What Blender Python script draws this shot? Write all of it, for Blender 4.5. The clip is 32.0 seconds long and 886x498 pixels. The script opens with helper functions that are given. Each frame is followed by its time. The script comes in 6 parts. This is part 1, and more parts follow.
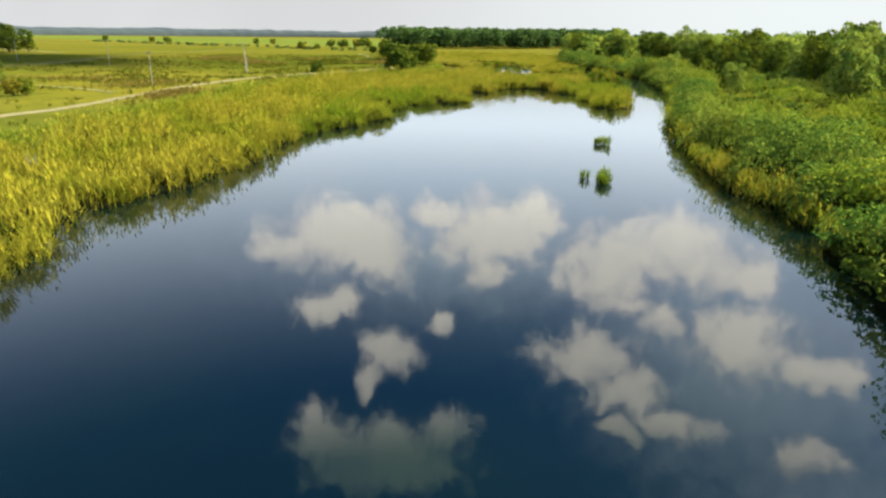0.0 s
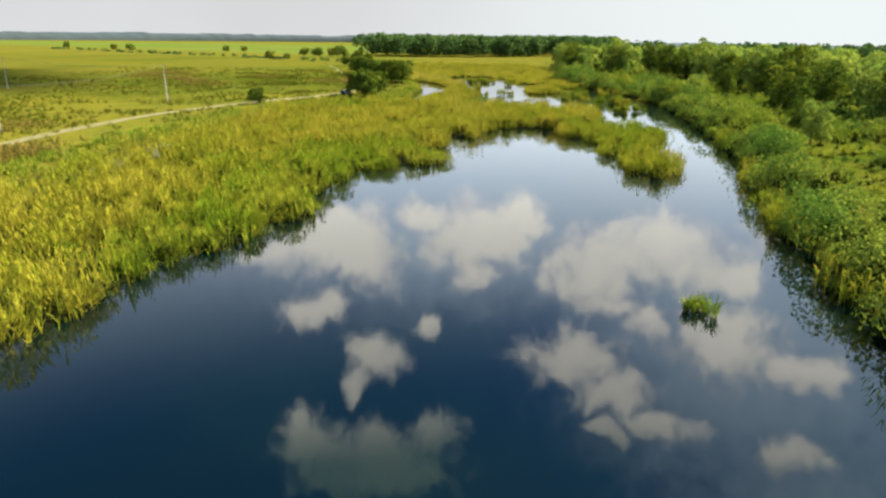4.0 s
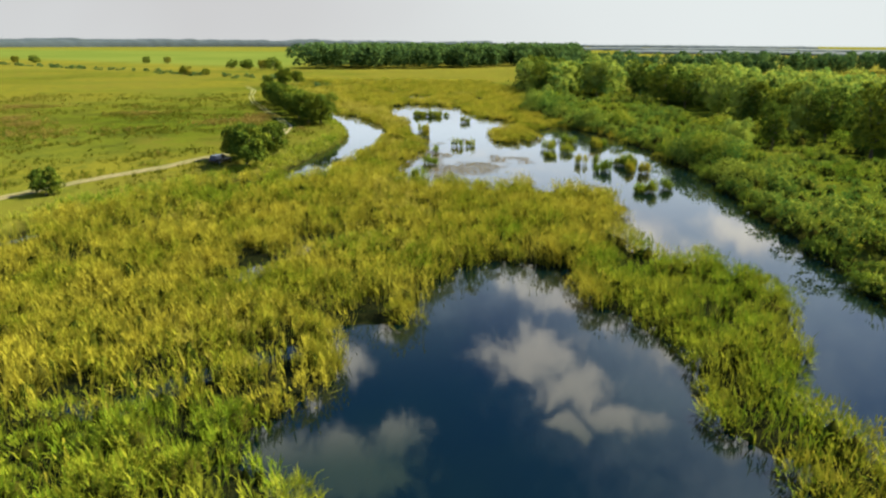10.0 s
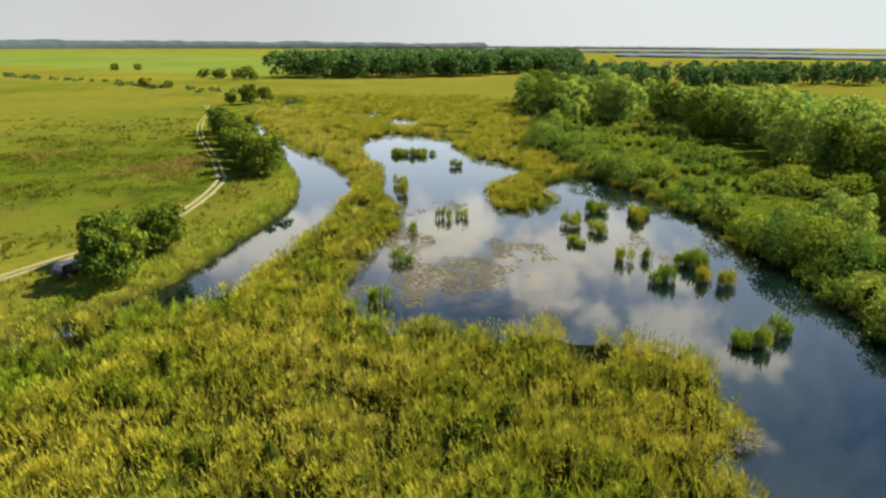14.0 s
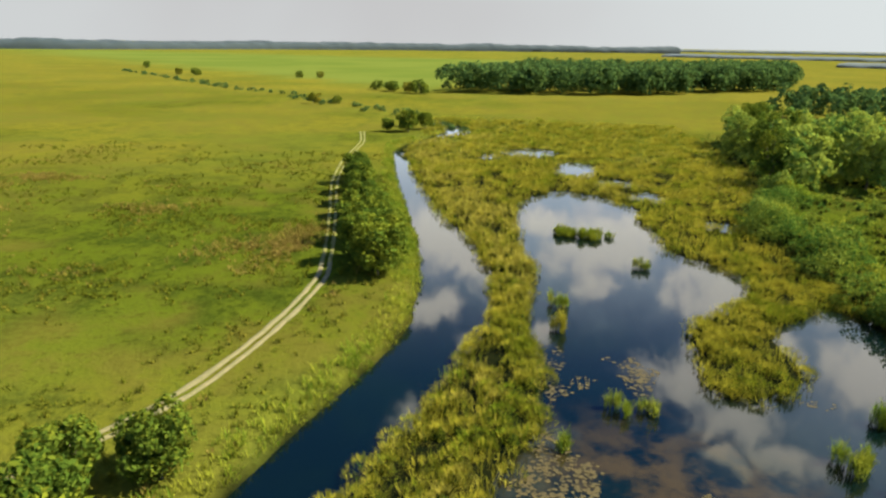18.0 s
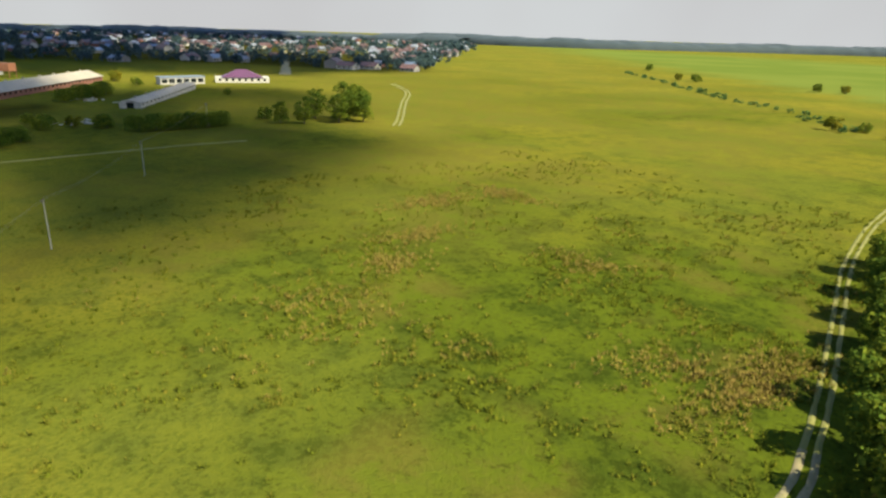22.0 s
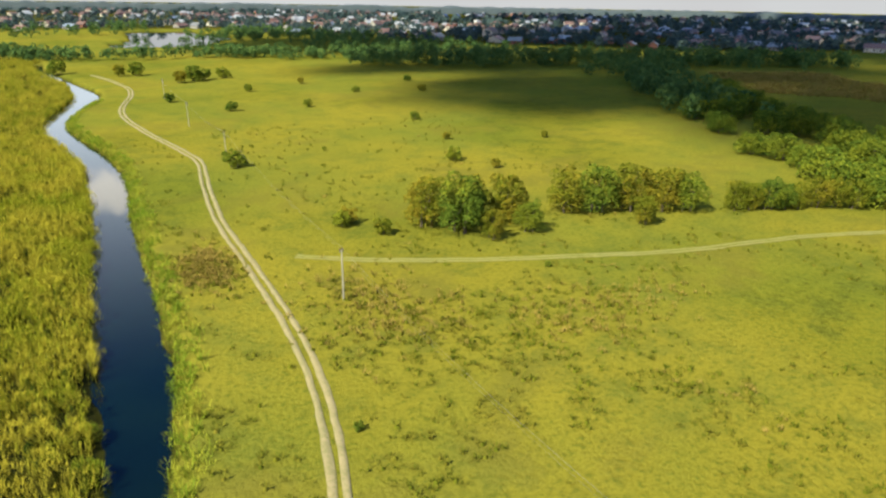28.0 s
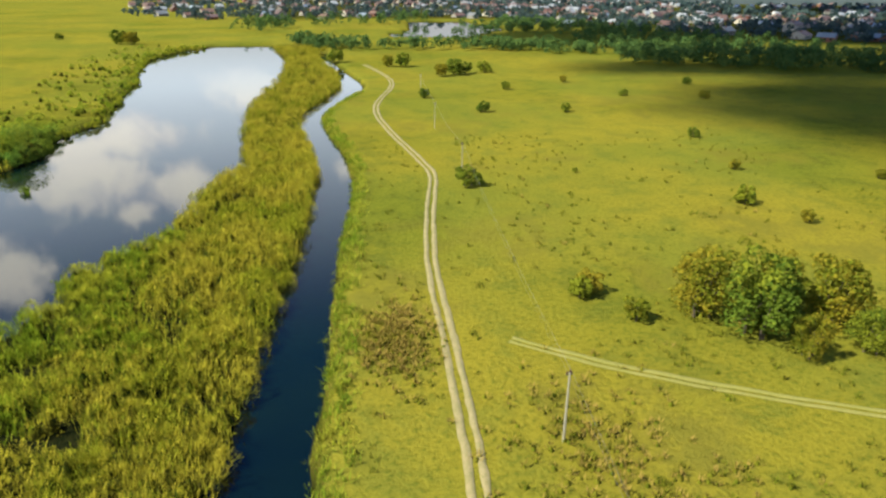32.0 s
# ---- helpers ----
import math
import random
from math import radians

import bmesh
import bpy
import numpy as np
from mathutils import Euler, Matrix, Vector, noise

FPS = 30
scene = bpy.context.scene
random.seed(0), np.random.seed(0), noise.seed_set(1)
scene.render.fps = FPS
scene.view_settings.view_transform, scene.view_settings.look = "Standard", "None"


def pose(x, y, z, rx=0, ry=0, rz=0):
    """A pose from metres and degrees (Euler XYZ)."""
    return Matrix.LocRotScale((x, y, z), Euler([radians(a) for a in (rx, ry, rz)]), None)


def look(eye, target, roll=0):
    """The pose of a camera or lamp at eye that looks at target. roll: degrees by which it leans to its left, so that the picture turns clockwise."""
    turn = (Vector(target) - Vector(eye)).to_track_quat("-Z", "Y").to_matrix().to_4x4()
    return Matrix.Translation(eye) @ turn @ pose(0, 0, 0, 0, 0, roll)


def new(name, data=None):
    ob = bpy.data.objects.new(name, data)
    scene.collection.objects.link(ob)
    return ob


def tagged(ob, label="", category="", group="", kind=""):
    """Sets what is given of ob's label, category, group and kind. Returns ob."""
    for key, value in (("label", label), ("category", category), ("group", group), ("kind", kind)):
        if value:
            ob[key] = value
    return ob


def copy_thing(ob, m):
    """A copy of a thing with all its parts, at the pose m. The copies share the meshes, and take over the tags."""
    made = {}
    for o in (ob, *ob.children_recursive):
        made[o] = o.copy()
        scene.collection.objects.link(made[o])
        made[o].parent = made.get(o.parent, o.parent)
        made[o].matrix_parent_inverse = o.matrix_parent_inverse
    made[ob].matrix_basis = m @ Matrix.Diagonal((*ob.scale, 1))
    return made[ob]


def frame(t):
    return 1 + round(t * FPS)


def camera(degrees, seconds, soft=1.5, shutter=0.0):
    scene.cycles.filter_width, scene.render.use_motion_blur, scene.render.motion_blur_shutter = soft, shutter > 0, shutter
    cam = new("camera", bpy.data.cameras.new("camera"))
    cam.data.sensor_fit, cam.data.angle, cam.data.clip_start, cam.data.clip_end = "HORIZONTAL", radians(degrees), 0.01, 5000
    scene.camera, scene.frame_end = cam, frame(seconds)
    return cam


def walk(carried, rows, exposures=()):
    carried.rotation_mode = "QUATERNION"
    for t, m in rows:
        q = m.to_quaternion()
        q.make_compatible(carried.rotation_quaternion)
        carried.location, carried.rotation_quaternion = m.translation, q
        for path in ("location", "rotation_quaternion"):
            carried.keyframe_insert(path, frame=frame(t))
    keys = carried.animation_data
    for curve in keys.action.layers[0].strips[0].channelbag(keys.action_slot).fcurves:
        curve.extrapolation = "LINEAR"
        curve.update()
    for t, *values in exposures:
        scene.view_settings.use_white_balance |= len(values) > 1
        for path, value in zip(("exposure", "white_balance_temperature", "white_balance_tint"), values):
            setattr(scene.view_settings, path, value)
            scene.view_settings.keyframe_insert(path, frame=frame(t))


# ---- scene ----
# seconds, stops
EXPOSURES = [(0, 1.86), (6, 1.82), (10, 1.7), (14, 1.66), (17, 1.6), (20, 1.57), (23, 1.64), (26, 1.7), (32, 1.62)]
cam = camera(68.97, 32.0, soft=2.5)
# seconds, x, y, z, pitch, roll, yaw
ROWS = [
    (0.0, 0.00, 0.00, 12.72, -18.30, -0.69, 0.80),
    (0.5, 0.18, 5.48, 13.08, -18.31, -0.74, 0.52),
    (1.0, 0.41, 10.99, 13.42, -18.29, -0.76, 0.25),
    (1.5, 0.68, 16.43, 13.72, -18.24, -0.76, -0.03),
    (2.0, 0.99, 21.85, 14.10, -18.20, -0.75, -0.28),
    (2.5, 1.26, 27.32, 14.61, -18.14, -0.73, -0.43),
    (3.0, 1.62, 32.80, 15.16, -18.10, -0.69, -0.47),
    (3.5, 1.92, 38.20, 15.74, -18.05, -0.68, -0.48),
    (5.5, 2.96, 59.16, 17.92, -17.96, -0.61, -0.76),
    (6.0, 3.36, 64.54, 18.42, -17.92, -0.59, -1.10),
    (6.5, 3.80, 69.90, 18.91, -17.88, -0.53, -1.73),
    (7.0, 4.33, 75.22, 19.43, -17.88, -0.48, -2.29),
    (7.5, 4.88, 80.57, 19.93, -17.86, -0.48, -2.63),
    (8.0, 5.45, 85.93, 20.37, -17.84, -0.49, -2.85),
    (8.5, 6.07, 91.24, 20.82, -17.82, -0.46, -3.17),
    (9.0, 6.67, 96.54, 21.20, -17.81, -0.44, -3.62),
    (9.5, 7.30, 101.81, 21.57, -17.81, -0.41, -4.03),
    (10.0, 7.90, 107.08, 21.93, -17.81, -0.33, -4.44),
    (10.5, 8.51, 112.31, 22.29, -17.80, -0.33, -4.82),
    (11.0, 9.14, 117.54, 22.66, -17.79, -0.31, -5.14),
    (11.5, 9.80, 122.82, 23.07, -17.81, -0.29, -5.43),
    (12.0, 10.46, 128.07, 23.48, -17.79, -0.28, -5.61),
    (12.5, 11.10, 133.43, 23.87, -17.79, -0.32, -5.62),
    (13.0, 11.85, 139.20, 24.64, -17.79, -0.33, -5.59),
    (13.5, 12.55, 144.66, 25.63, -17.79, -0.36, -5.36),
    (14.0, 13.25, 150.01, 26.61, -17.77, -0.40, -5.00),
    (14.5, 13.96, 155.34, 27.65, -17.78, -0.40, -4.66),
    (16.5, 15.51, 175.60, 31.27, -17.70, -0.49, 0.17),
    (17.0, 15.59, 180.69, 32.46, -17.78, -0.62, 2.05),
    (17.5, 15.47, 185.79, 33.54, -17.79, -0.70, 4.92),
    (18.0, 14.93, 190.72, 34.42, -17.88, -0.85, 10.55),
    (18.5, 14.00, 195.39, 35.20, -17.97, -0.97, 15.39),
    (19.0, 12.69, 199.87, 35.85, -18.03, -1.06, 19.38),
    (19.5, 11.06, 204.26, 36.33, -18.17, -1.18, 23.87),
    (20.0, 9.12, 208.45, 36.77, -18.25, -1.26, 28.42),
    (20.5, 6.86, 212.45, 37.05, -18.31, -1.37, 33.13),
    (21.0, 4.26, 216.15, 37.25, -18.44, -1.45, 39.01),
    (21.5, 1.37, 219.40, 37.34, -18.59, -1.53, 45.39),
    (22.0, -1.78, 222.22, 37.39, -18.73, -1.59, 51.89),
    (22.5, -5.14, 224.49, 37.50, -18.93, -1.63, 58.54),
    (23.0, -8.73, 226.28, 37.54, -19.22, -1.65, 66.11),
    (23.5, -12.37, 227.54, 37.62, -19.91, -1.64, 73.81),
    (24.0, -16.07, 228.30, 37.66, -20.35, -1.60, 81.95),
    (24.5, -19.74, 228.43, 37.68, -20.53, -1.56, 91.29),
    (25.0, -23.10, 228.03, 37.68, -20.66, -1.49, 100.57),
    (25.5, -26.28, 227.11, 37.70, -20.73, -1.38, 109.27),
    (26.0, -29.22, 225.87, 37.72, -20.78, -1.28, 117.86),
    (26.5, -31.83, 224.17, 37.71, -20.83, -1.15, 126.67),
    (28.5, -39.75, 214.66, 37.77, -20.97, -0.84, 152.46),
    (29.0, -41.45, 211.69, 37.81, -20.91, -0.80, 153.46),
    (29.5, -42.97, 208.66, 37.87, -20.89, -0.79, 155.86),
    (30.0, -44.52, 205.21, 37.90, -20.85, -0.72, 159.73),
    (30.5, -45.92, 201.56, 37.89, -20.83, -0.67, 162.55),
    (31.0, -47.14, 197.80, 37.88, -21.19, -0.62, 165.30),
    (31.5, -48.23, 193.90, 37.87, -21.62, -0.58, 168.36),
    (32.0, -49.07, 189.91, 37.93, -22.07, -0.54, 171.78),
]
walk(cam, [(t, pose(x, y, z, 90 + pitch, roll, yaw)) for t, x, y, z, pitch, roll, yaw in ROWS], EXPOSURES)

# ---- sky and sun ----
SUN_WAY = Vector((0.68, 0.17, 0.715)).normalized()
scene.world = bpy.data.worlds.new("sky")
scene.world.use_nodes = True


class Nodes:
    """A small helper to write node trees in few lines."""

    def __init__(self, tree):
        self.tree = tree
        tree.nodes.clear()

    def add(self, kind):
        return self.tree.nodes.new(kind)

    def link(self, a, b):
        self.tree.links.new(a, b)

    def put(self, socket, v):
        if isinstance(v, bpy.types.NodeSocket):
            self.link(v, socket)
        else:
            socket.default_value = v

    def maths(self, op, a, b=0.0, c=0.0, clamp=False):
        n = self.add("ShaderNodeMath")
        n.operation, n.use_clamp = op, clamp
        for socket, v in zip(n.inputs, (a, b, c)):
            self.put(socket, v)
        return n.outputs[0]

    def vec(self, op, a, b=(0, 0, 0)):
        n = self.add("ShaderNodeVectorMath")
        n.operation = op
        self.put(n.inputs[0], a)
        if op == "SCALE":
            self.put(n.inputs["Scale"], b)
        else:
            self.put(n.inputs[1], b)
        return n.outputs["Value"] if op in ("LENGTH", "DOT_PRODUCT", "DISTANCE") else n.outputs[0]

    def noise(self, vector, scale, detail=3.0, rough=0.55):
        n = self.add("ShaderNodeTexNoise")
        self.put(n.inputs["Vector"], vector)
        n.inputs["Scale"].default_value, n.inputs["Detail"].default_value, n.inputs["Roughness"].default_value = scale, detail, rough
        return n.outputs[0]

    def step(self, v, low, high):
        n = self.add("ShaderNodeMapRange")
        n.interpolation_type = "SMOOTHSTEP"
        self.put(n.inputs[0], v)
        n.inputs[1].default_value, n.inputs[2].default_value = low, high
        return n.outputs[0]

    def mix(self, f, a, b, blend="MIX"):
        n = self.add("ShaderNodeMix")
        n.data_type, n.blend_type = "RGBA", blend
        self.put(n.inputs[0], f)
        self.put(n.inputs[6], (*a, 1) if isinstance(a, tuple) else a)
        self.put(n.inputs[7], (*b, 1) if isinstance(b, tuple) else b)
        return n.outputs[2]


# cumulus heaps over the horizon, in degrees: bearing west of north, height, half width, half height
CLOUDS = [(10, 17, 6.6, 3.1), (15.5, 17.8, 2.8, 1.8), (6.6, 18.6, 4.0, 2.8), (1.6, 14.7, 2.2, 1.1), (11.5, 23.2, 2.9, 1.7), (5.7, 27.2, 2.9, 2.0), (0.4, 24.5, 1.5, 1.0),
          (7.6, 29.6, 1.5, 1.8), (-3.9, 17.2, 5.0, 3.4), (-3.8, 20.2, 2.4, 1.5), (-7.4, 15.4, 3.1, 2.0), (-14.5, 19.2, 4.2, 3.3), (-20.4, 17.2, 6.4, 2.9), (-25.4, 18.2, 3.2, 1.6),
          (-16.7, 22.0, 2.4, 1.2), (-13.4, 26.6, 4.8, 2.4), (-17.8, 29.4, 3.8, 2.1), (-21.9, 31.2, 3.8, 1.3), (-17.3, 32.6, 2.0, 1.0), (-26.9, 23.7, 5.0, 3.0), (-32.4, 24.6, 3.4, 1.7),
          (-20.0, 23.1, 1.8, 1.4), (-33.2, 30.8, 2.8, 1.4), (6, 36.2, 8.5, 3.0), (12.7, 33.9, 3.2, 2.4), (-0.2, 34.0, 3.2, 1.7), (-31, 14.5, 4.0, 2.2),
          (201, 14.2, 5.2, 2.4), (198.2, 16.8, 1.6, 1.2), (194.2, 15.4, 3.0, 1.9), (200, 11.4, 6.0, 1.8), (208.5, 20.5, 3.5, 2.9), (176.5, 14.4, 4.5, 1.8), (165, 13, 4.0, 2.0),
          (188, 7.8, 3.5, 1.6)]


def build_sky():
    n = Nodes(scene.world.node_tree)
    out, back = n.add("ShaderNodeOutputWorld"), n.add("ShaderNodeBackground")
    n.link(back.outputs[0], out.inputs[0])
    sky = n.add("ShaderNodeTexSky")
    sky.sky_type, sky.sun_disc, sky.sun_elevation, sky.sun_rotation = "NISHITA", False, math.asin(SUN_WAY.z), math.atan2(SUN_WAY.x, SUN_WAY.y)
    sky.altitude, sky.air_density, sky.dust_density, sky.ozone_density = 100, 1.0, 1.2, 2.0
    way = n.add("ShaderNodeTexCoord").outputs["Generated"]
    split = n.add("ShaderNodeSeparateXYZ")
    n.link(way, split.inputs[0])
    high = split.outputs[2]
    # bearing and height in units of ten degrees; the bearing's seam lies due east
    tens = 18 / math.pi
    bearing = n.maths("MULTIPLY_ADD", n.maths("ARCTAN2", n.maths("MULTIPLY", split.outputs[1], -1.0), n.maths("MULTIPLY", split.outputs[0], -1.0)), tens, 9.0)
    height = n.maths("MULTIPLY", n.maths("ARCSINE", high), tens)
    flat = n.add("ShaderNodeCombineXYZ")
    n.link(bearing, flat.inputs[0])
    n.link(height, flat.inputs[1])
    plain = flat.outputs[0]
    warp = n.add("ShaderNodeTexNoise")
    warp.inputs["Scale"].default_value, warp.inputs["Detail"].default_value = 2.4, 4.0
    n.link(plain, warp.inputs["Vector"])
    uv = n.vec("ADD", plain, n.vec("SCALE", n.vec("SUBTRACT", warp.outputs["Color"], (0.5, 0.5, 0.5)), 0.46))
    billow = n.noise(uv, 4.2, 5.0, 0.6)
    field = n.maths("MULTIPLY_ADD", n.noise(plain, 0.55, 2.0, 0.5), 2.6, -2.4)
    for a, e, w, h in CLOUDS:
        away = n.vec("LENGTH", n.vec("MULTIPLY", n.vec("SUBTRACT", uv, (a / 10, e / 10, 0)), (8.8 / w, 8.8 / h, 0)))
        field = n.maths("MAXIMUM", field, n.maths("SUBTRACT", 1.0, away))
    field = n.maths("MULTIPLY_ADD", n.maths("SUBTRACT", billow, 0.5), 1.5, field)
    cover = n.maths("MULTIPLY", n.step(field, -0.16, 0.5), 0.88)
    lit = n.mix(n.step(high, 0.28, 0.42), (2.75, 2.62, 2.3), (3.3, 3.1, 2.75))
    lit = n.mix(n.step(high, 0.5, 0.6), lit, (0.75, 1.02, 0.95))
    dim = n.mix(n.step(high, 0.5, 0.6), (1.9, 1.9, 1.95), (0.45, 0.7, 0.8))
    shade = n.mix(n.step(n.maths("MULTIPLY_ADD", n.noise(uv, 1.6, 4.0, 0.6), 0.75, n.maths("MULTIPLY", field, 0.28)), 0.3, 0.62), dim, lit)
    blue = n.mix(0.75, n.vec("SCALE", sky.outputs[0], 0.085), n.vec("MULTIPLY", sky.outputs[0], (0.025, 0.08, 0.18)))
    haze = n.mix(n.step(n.noise(plain, 0.35, 3.0, 0.5), 0.35, 0.65), (0.73, 0.735, 0.74), (0.8, 0.83, 0.835))
    haze = n.mix(n.step(split.outputs[0], -0.25, 0.5), haze, (0.93, 0.99, 0.99))
    veil = n.mix(n.step(high, 0.05, 0.14), haze, (1.6, 1.82, 2.0))
    blue = n.mix(n.step(high, 0.55, 0.85), blue, n.vec("MULTIPLY", blue, (0.4, 0.6, 1.0)))
    low = n.mix(n.step(high, 0.1, 0.52), veil, blue)
    low = n.mix(n.step(high, 0.72, 0.86), low, (0.55, 1.15, 2.3))
    # thin milky cloud spread wide over the northern and north-eastern sky
    thin = None
    for a, e, w, h in ((-28, 25, 20, 15), (0, 17, 24, 8), (-38, 36, 16, 12)):
        away = n.vec("LENGTH", n.vec("MULTIPLY", n.vec("SUBTRACT", uv, (a / 10, e / 10, 0)), (10 / w, 10 / h, 0)))
        spread = n.maths("SUBTRACT", 1.0, away)
        thin = spread if thin is None else n.maths("MAXIMUM", thin, spread)
    low = n.mix(n.maths("MULTIPLY", n.step(n.maths("MULTIPLY_ADD", n.maths("SUBTRACT", billow, 0.5), 0.7, thin), -0.1, 0.9), 0.78), low, (1.25, 1.55, 1.9))
    n.link(n.mix(n.maths("MULTIPLY", cover, n.maths("MULTIPLY", n.step(high, 0.08, 0.2), n.maths("SUBTRACT", 1.0, n.step(high, 0.62, 0.75)))), low, shade), back.inputs[0])
    back.inputs[1].default_value = 0.26


build_sky()
sun = new("sun", bpy.data.lights.new("sun", "SUN"))
sun.data.energy, sun.data.angle, sun.data.color = 4.6, radians(0.7), (1.0, 0.94, 0.66)
sun.matrix_world = look(SUN_WAY * 100, (0, 0, 0))

# ---- materials ----
def material(name):
    m = bpy.data.materials.new(name)
    m.use_nodes = True
    n = Nodes(m.node_tree)
    out = n.add("ShaderNodeOutputMaterial")
    return m, n, out


def surface(name, colours, scale=1.0, rough=0.8, metal=0.0, bump=0.0, fine=12.0, spread=0.0):
    """A plain solid: two or three colours mixed by noise at two scales, with a fine bump; spread: how far single pieces differ."""
    m, n, out = material(name)
    p = n.add("ShaderNodeBsdfPrincipled")
    pos = n.add("ShaderNodeNewGeometry").outputs["Position"]
    big, small = n.noise(pos, scale, 4), n.noise(pos, scale * fine, 4, 0.65)
    c = n.mix(n.step(big, 0.35, 0.65), colours[0], colours[1])
    c = n.mix(n.maths("MULTIPLY", n.step(small, 0.42, 0.72), 0.7), c, colours[-1])
    if spread:
        r = n.add("ShaderNodeObjectInfo").outputs["Random"]
        c = n.mix(1.0, c, n.maths("MULTIPLY_ADD", r, 2 * spread, 1 - spread), "MULTIPLY")
    n.link(c, p.inputs["Base Color"])
    p.inputs["Roughness"].default_value, p.inputs["Metallic"].default_value = rough, metal
    if bump:
        b = n.add("ShaderNodeBump")
        b.inputs["Strength"].default_value, b.inputs["Distance"].default_value = bump, 0.05
        n.link(small, b.inputs["Height"])
        n.link(b.outputs[0], p.inputs["Normal"])
    n.link(p.outputs[0], out.inputs[0])
    return m


def foliage(name, dark, light, dry, drier=0.15, patch=0.12, through_light=0.28):
    """Leaves and blades: each blade its own tone, patches by place, some light passing through."""
    m, n, out = material(name)
    geo = n.add("ShaderNodeNewGeometry")
    pos, island = geo.outputs["Position"], geo.outputs["Random Per Island"]
    tree = n.add("ShaderNodeObjectInfo").outputs["Random"]
    area = n.noise(pos, patch, 3, 0.6)
    c = n.mix(n.maths("ADD", n.maths("MULTIPLY", island, 0.6), n.maths("MULTIPLY", tree, 0.4)), dark, light)
    c = n.mix(n.maths("MULTIPLY", n.step(n.maths("ADD", area, n.maths("MULTIPLY", island, 0.25)), 0.62 - drier, 0.86 - drier), 0.9), c, dry)
    d, t, mixed = n.add("ShaderNodeBsdfPrincipled"), n.add("ShaderNodeBsdfTranslucent"), n.add("ShaderNodeMixShader")
    d.inputs["Roughness"].default_value = 0.85
    d.inputs["Specular IOR Level"].default_value = 0.0
    n.link(c, d.inputs["Base Color"])
    n.link(c, t.inputs["Color"])
    mixed.inputs[0].default_value = through_light
    n.link(d.outputs[0], mixed.inputs[1])
    n.link(t.outputs[0], mixed.inputs[2])
    n.link(mixed.outputs[0], out.inputs[0])
    return m


def ground_material():
    m, n, out = material("grassland")
    pos = n.add("ShaderNodeNewGeometry").outputs["Position"]
    cover = n.add("ShaderNodeVertexColor")
    cover.layer_name = "cover"
    split = n.add("ShaderNodeSeparateColor")
    n.link(cover.outputs[0], split.inputs[0])
    wide, mid, fine = n.noise(pos, 0.018, 4), n.noise(pos, 0.16, 5, 0.65), n.noise(pos, 1.5, 5, 0.7)
    c = n.mix(n.step(wide, 0.36, 0.64), (0.102, 0.107, 0.015), (0.145, 0.125, 0.0155))
    c = n.mix(n.maths("MULTIPLY", n.step(mid, 0.46, 0.66), 0.45), c, (0.07, 0.085, 0.016))
    c = n.mix(n.maths("MULTIPLY", cover.outputs["Alpha"], 0.95), c, n.mix(n.step(mid, 0.4, 0.62), (0.057, 0.074, 0.006), (0.031, 0.045, 0.005)))
    c = n.mix(n.maths("MULTIPLY", n.step(fine, 0.46, 0.7), 0.7), c, (0.0413, 0.055, 0.0077))
    tuft = n.maths("MULTIPLY", n.maths("MULTIPLY_ADD", cover.outputs["Alpha"], 0.95, 0.1), n.step(n.maths("MULTIPLY_ADD", mid, 0.45, n.noise(pos, 1.0, 4, 0.75)), 0.75, 0.83))
    c = n.mix(n.maths("MULTIPLY", tuft, 0.75), c, (0.022, 0.03, 0.004))
    c = n.mix(n.maths("MULTIPLY", split.outputs[0], n.step(n.maths("ADD", mid, n.maths("MULTIPLY", fine, 0.4)), 0.55, 0.8)), c, (0.105, 0.0908, 0.0154))
    crop = n.mix(n.step(n.noise(pos, 0.006, 2), 0.4, 0.6), (0.1, 0.125, 0.024), (0.082, 0.112, 0.02))
    c = n.mix(split.outputs[1], c, crop)
    c = n.mix(split.outputs[2], c, n.mix(n.step(fine, 0.4, 0.6), (0.0044, 0.0066, 0.00275), (0.011, 0.0121, 0.0044)))
    p, b = n.add("ShaderNodeBsdfPrincipled"), n.add("ShaderNodeBump")
    p.inputs["Roughness"].default_value, p.inputs["Specular IOR Level"].default_value = 0.95, 0.0
    b.inputs["Strength"].default_value, b.inputs["Distance"].default_value = 0.7, 0.35
    n.link(n.maths("ADD", fine, n.maths("MULTIPLY", mid, 1.5)), b.inputs["Height"])
    n.link(b.outputs[0], p.inputs["Normal"])
    n.link(c, p.inputs["Base Color"])
    n.link(p.outputs[0], out.inputs[0])
    return m


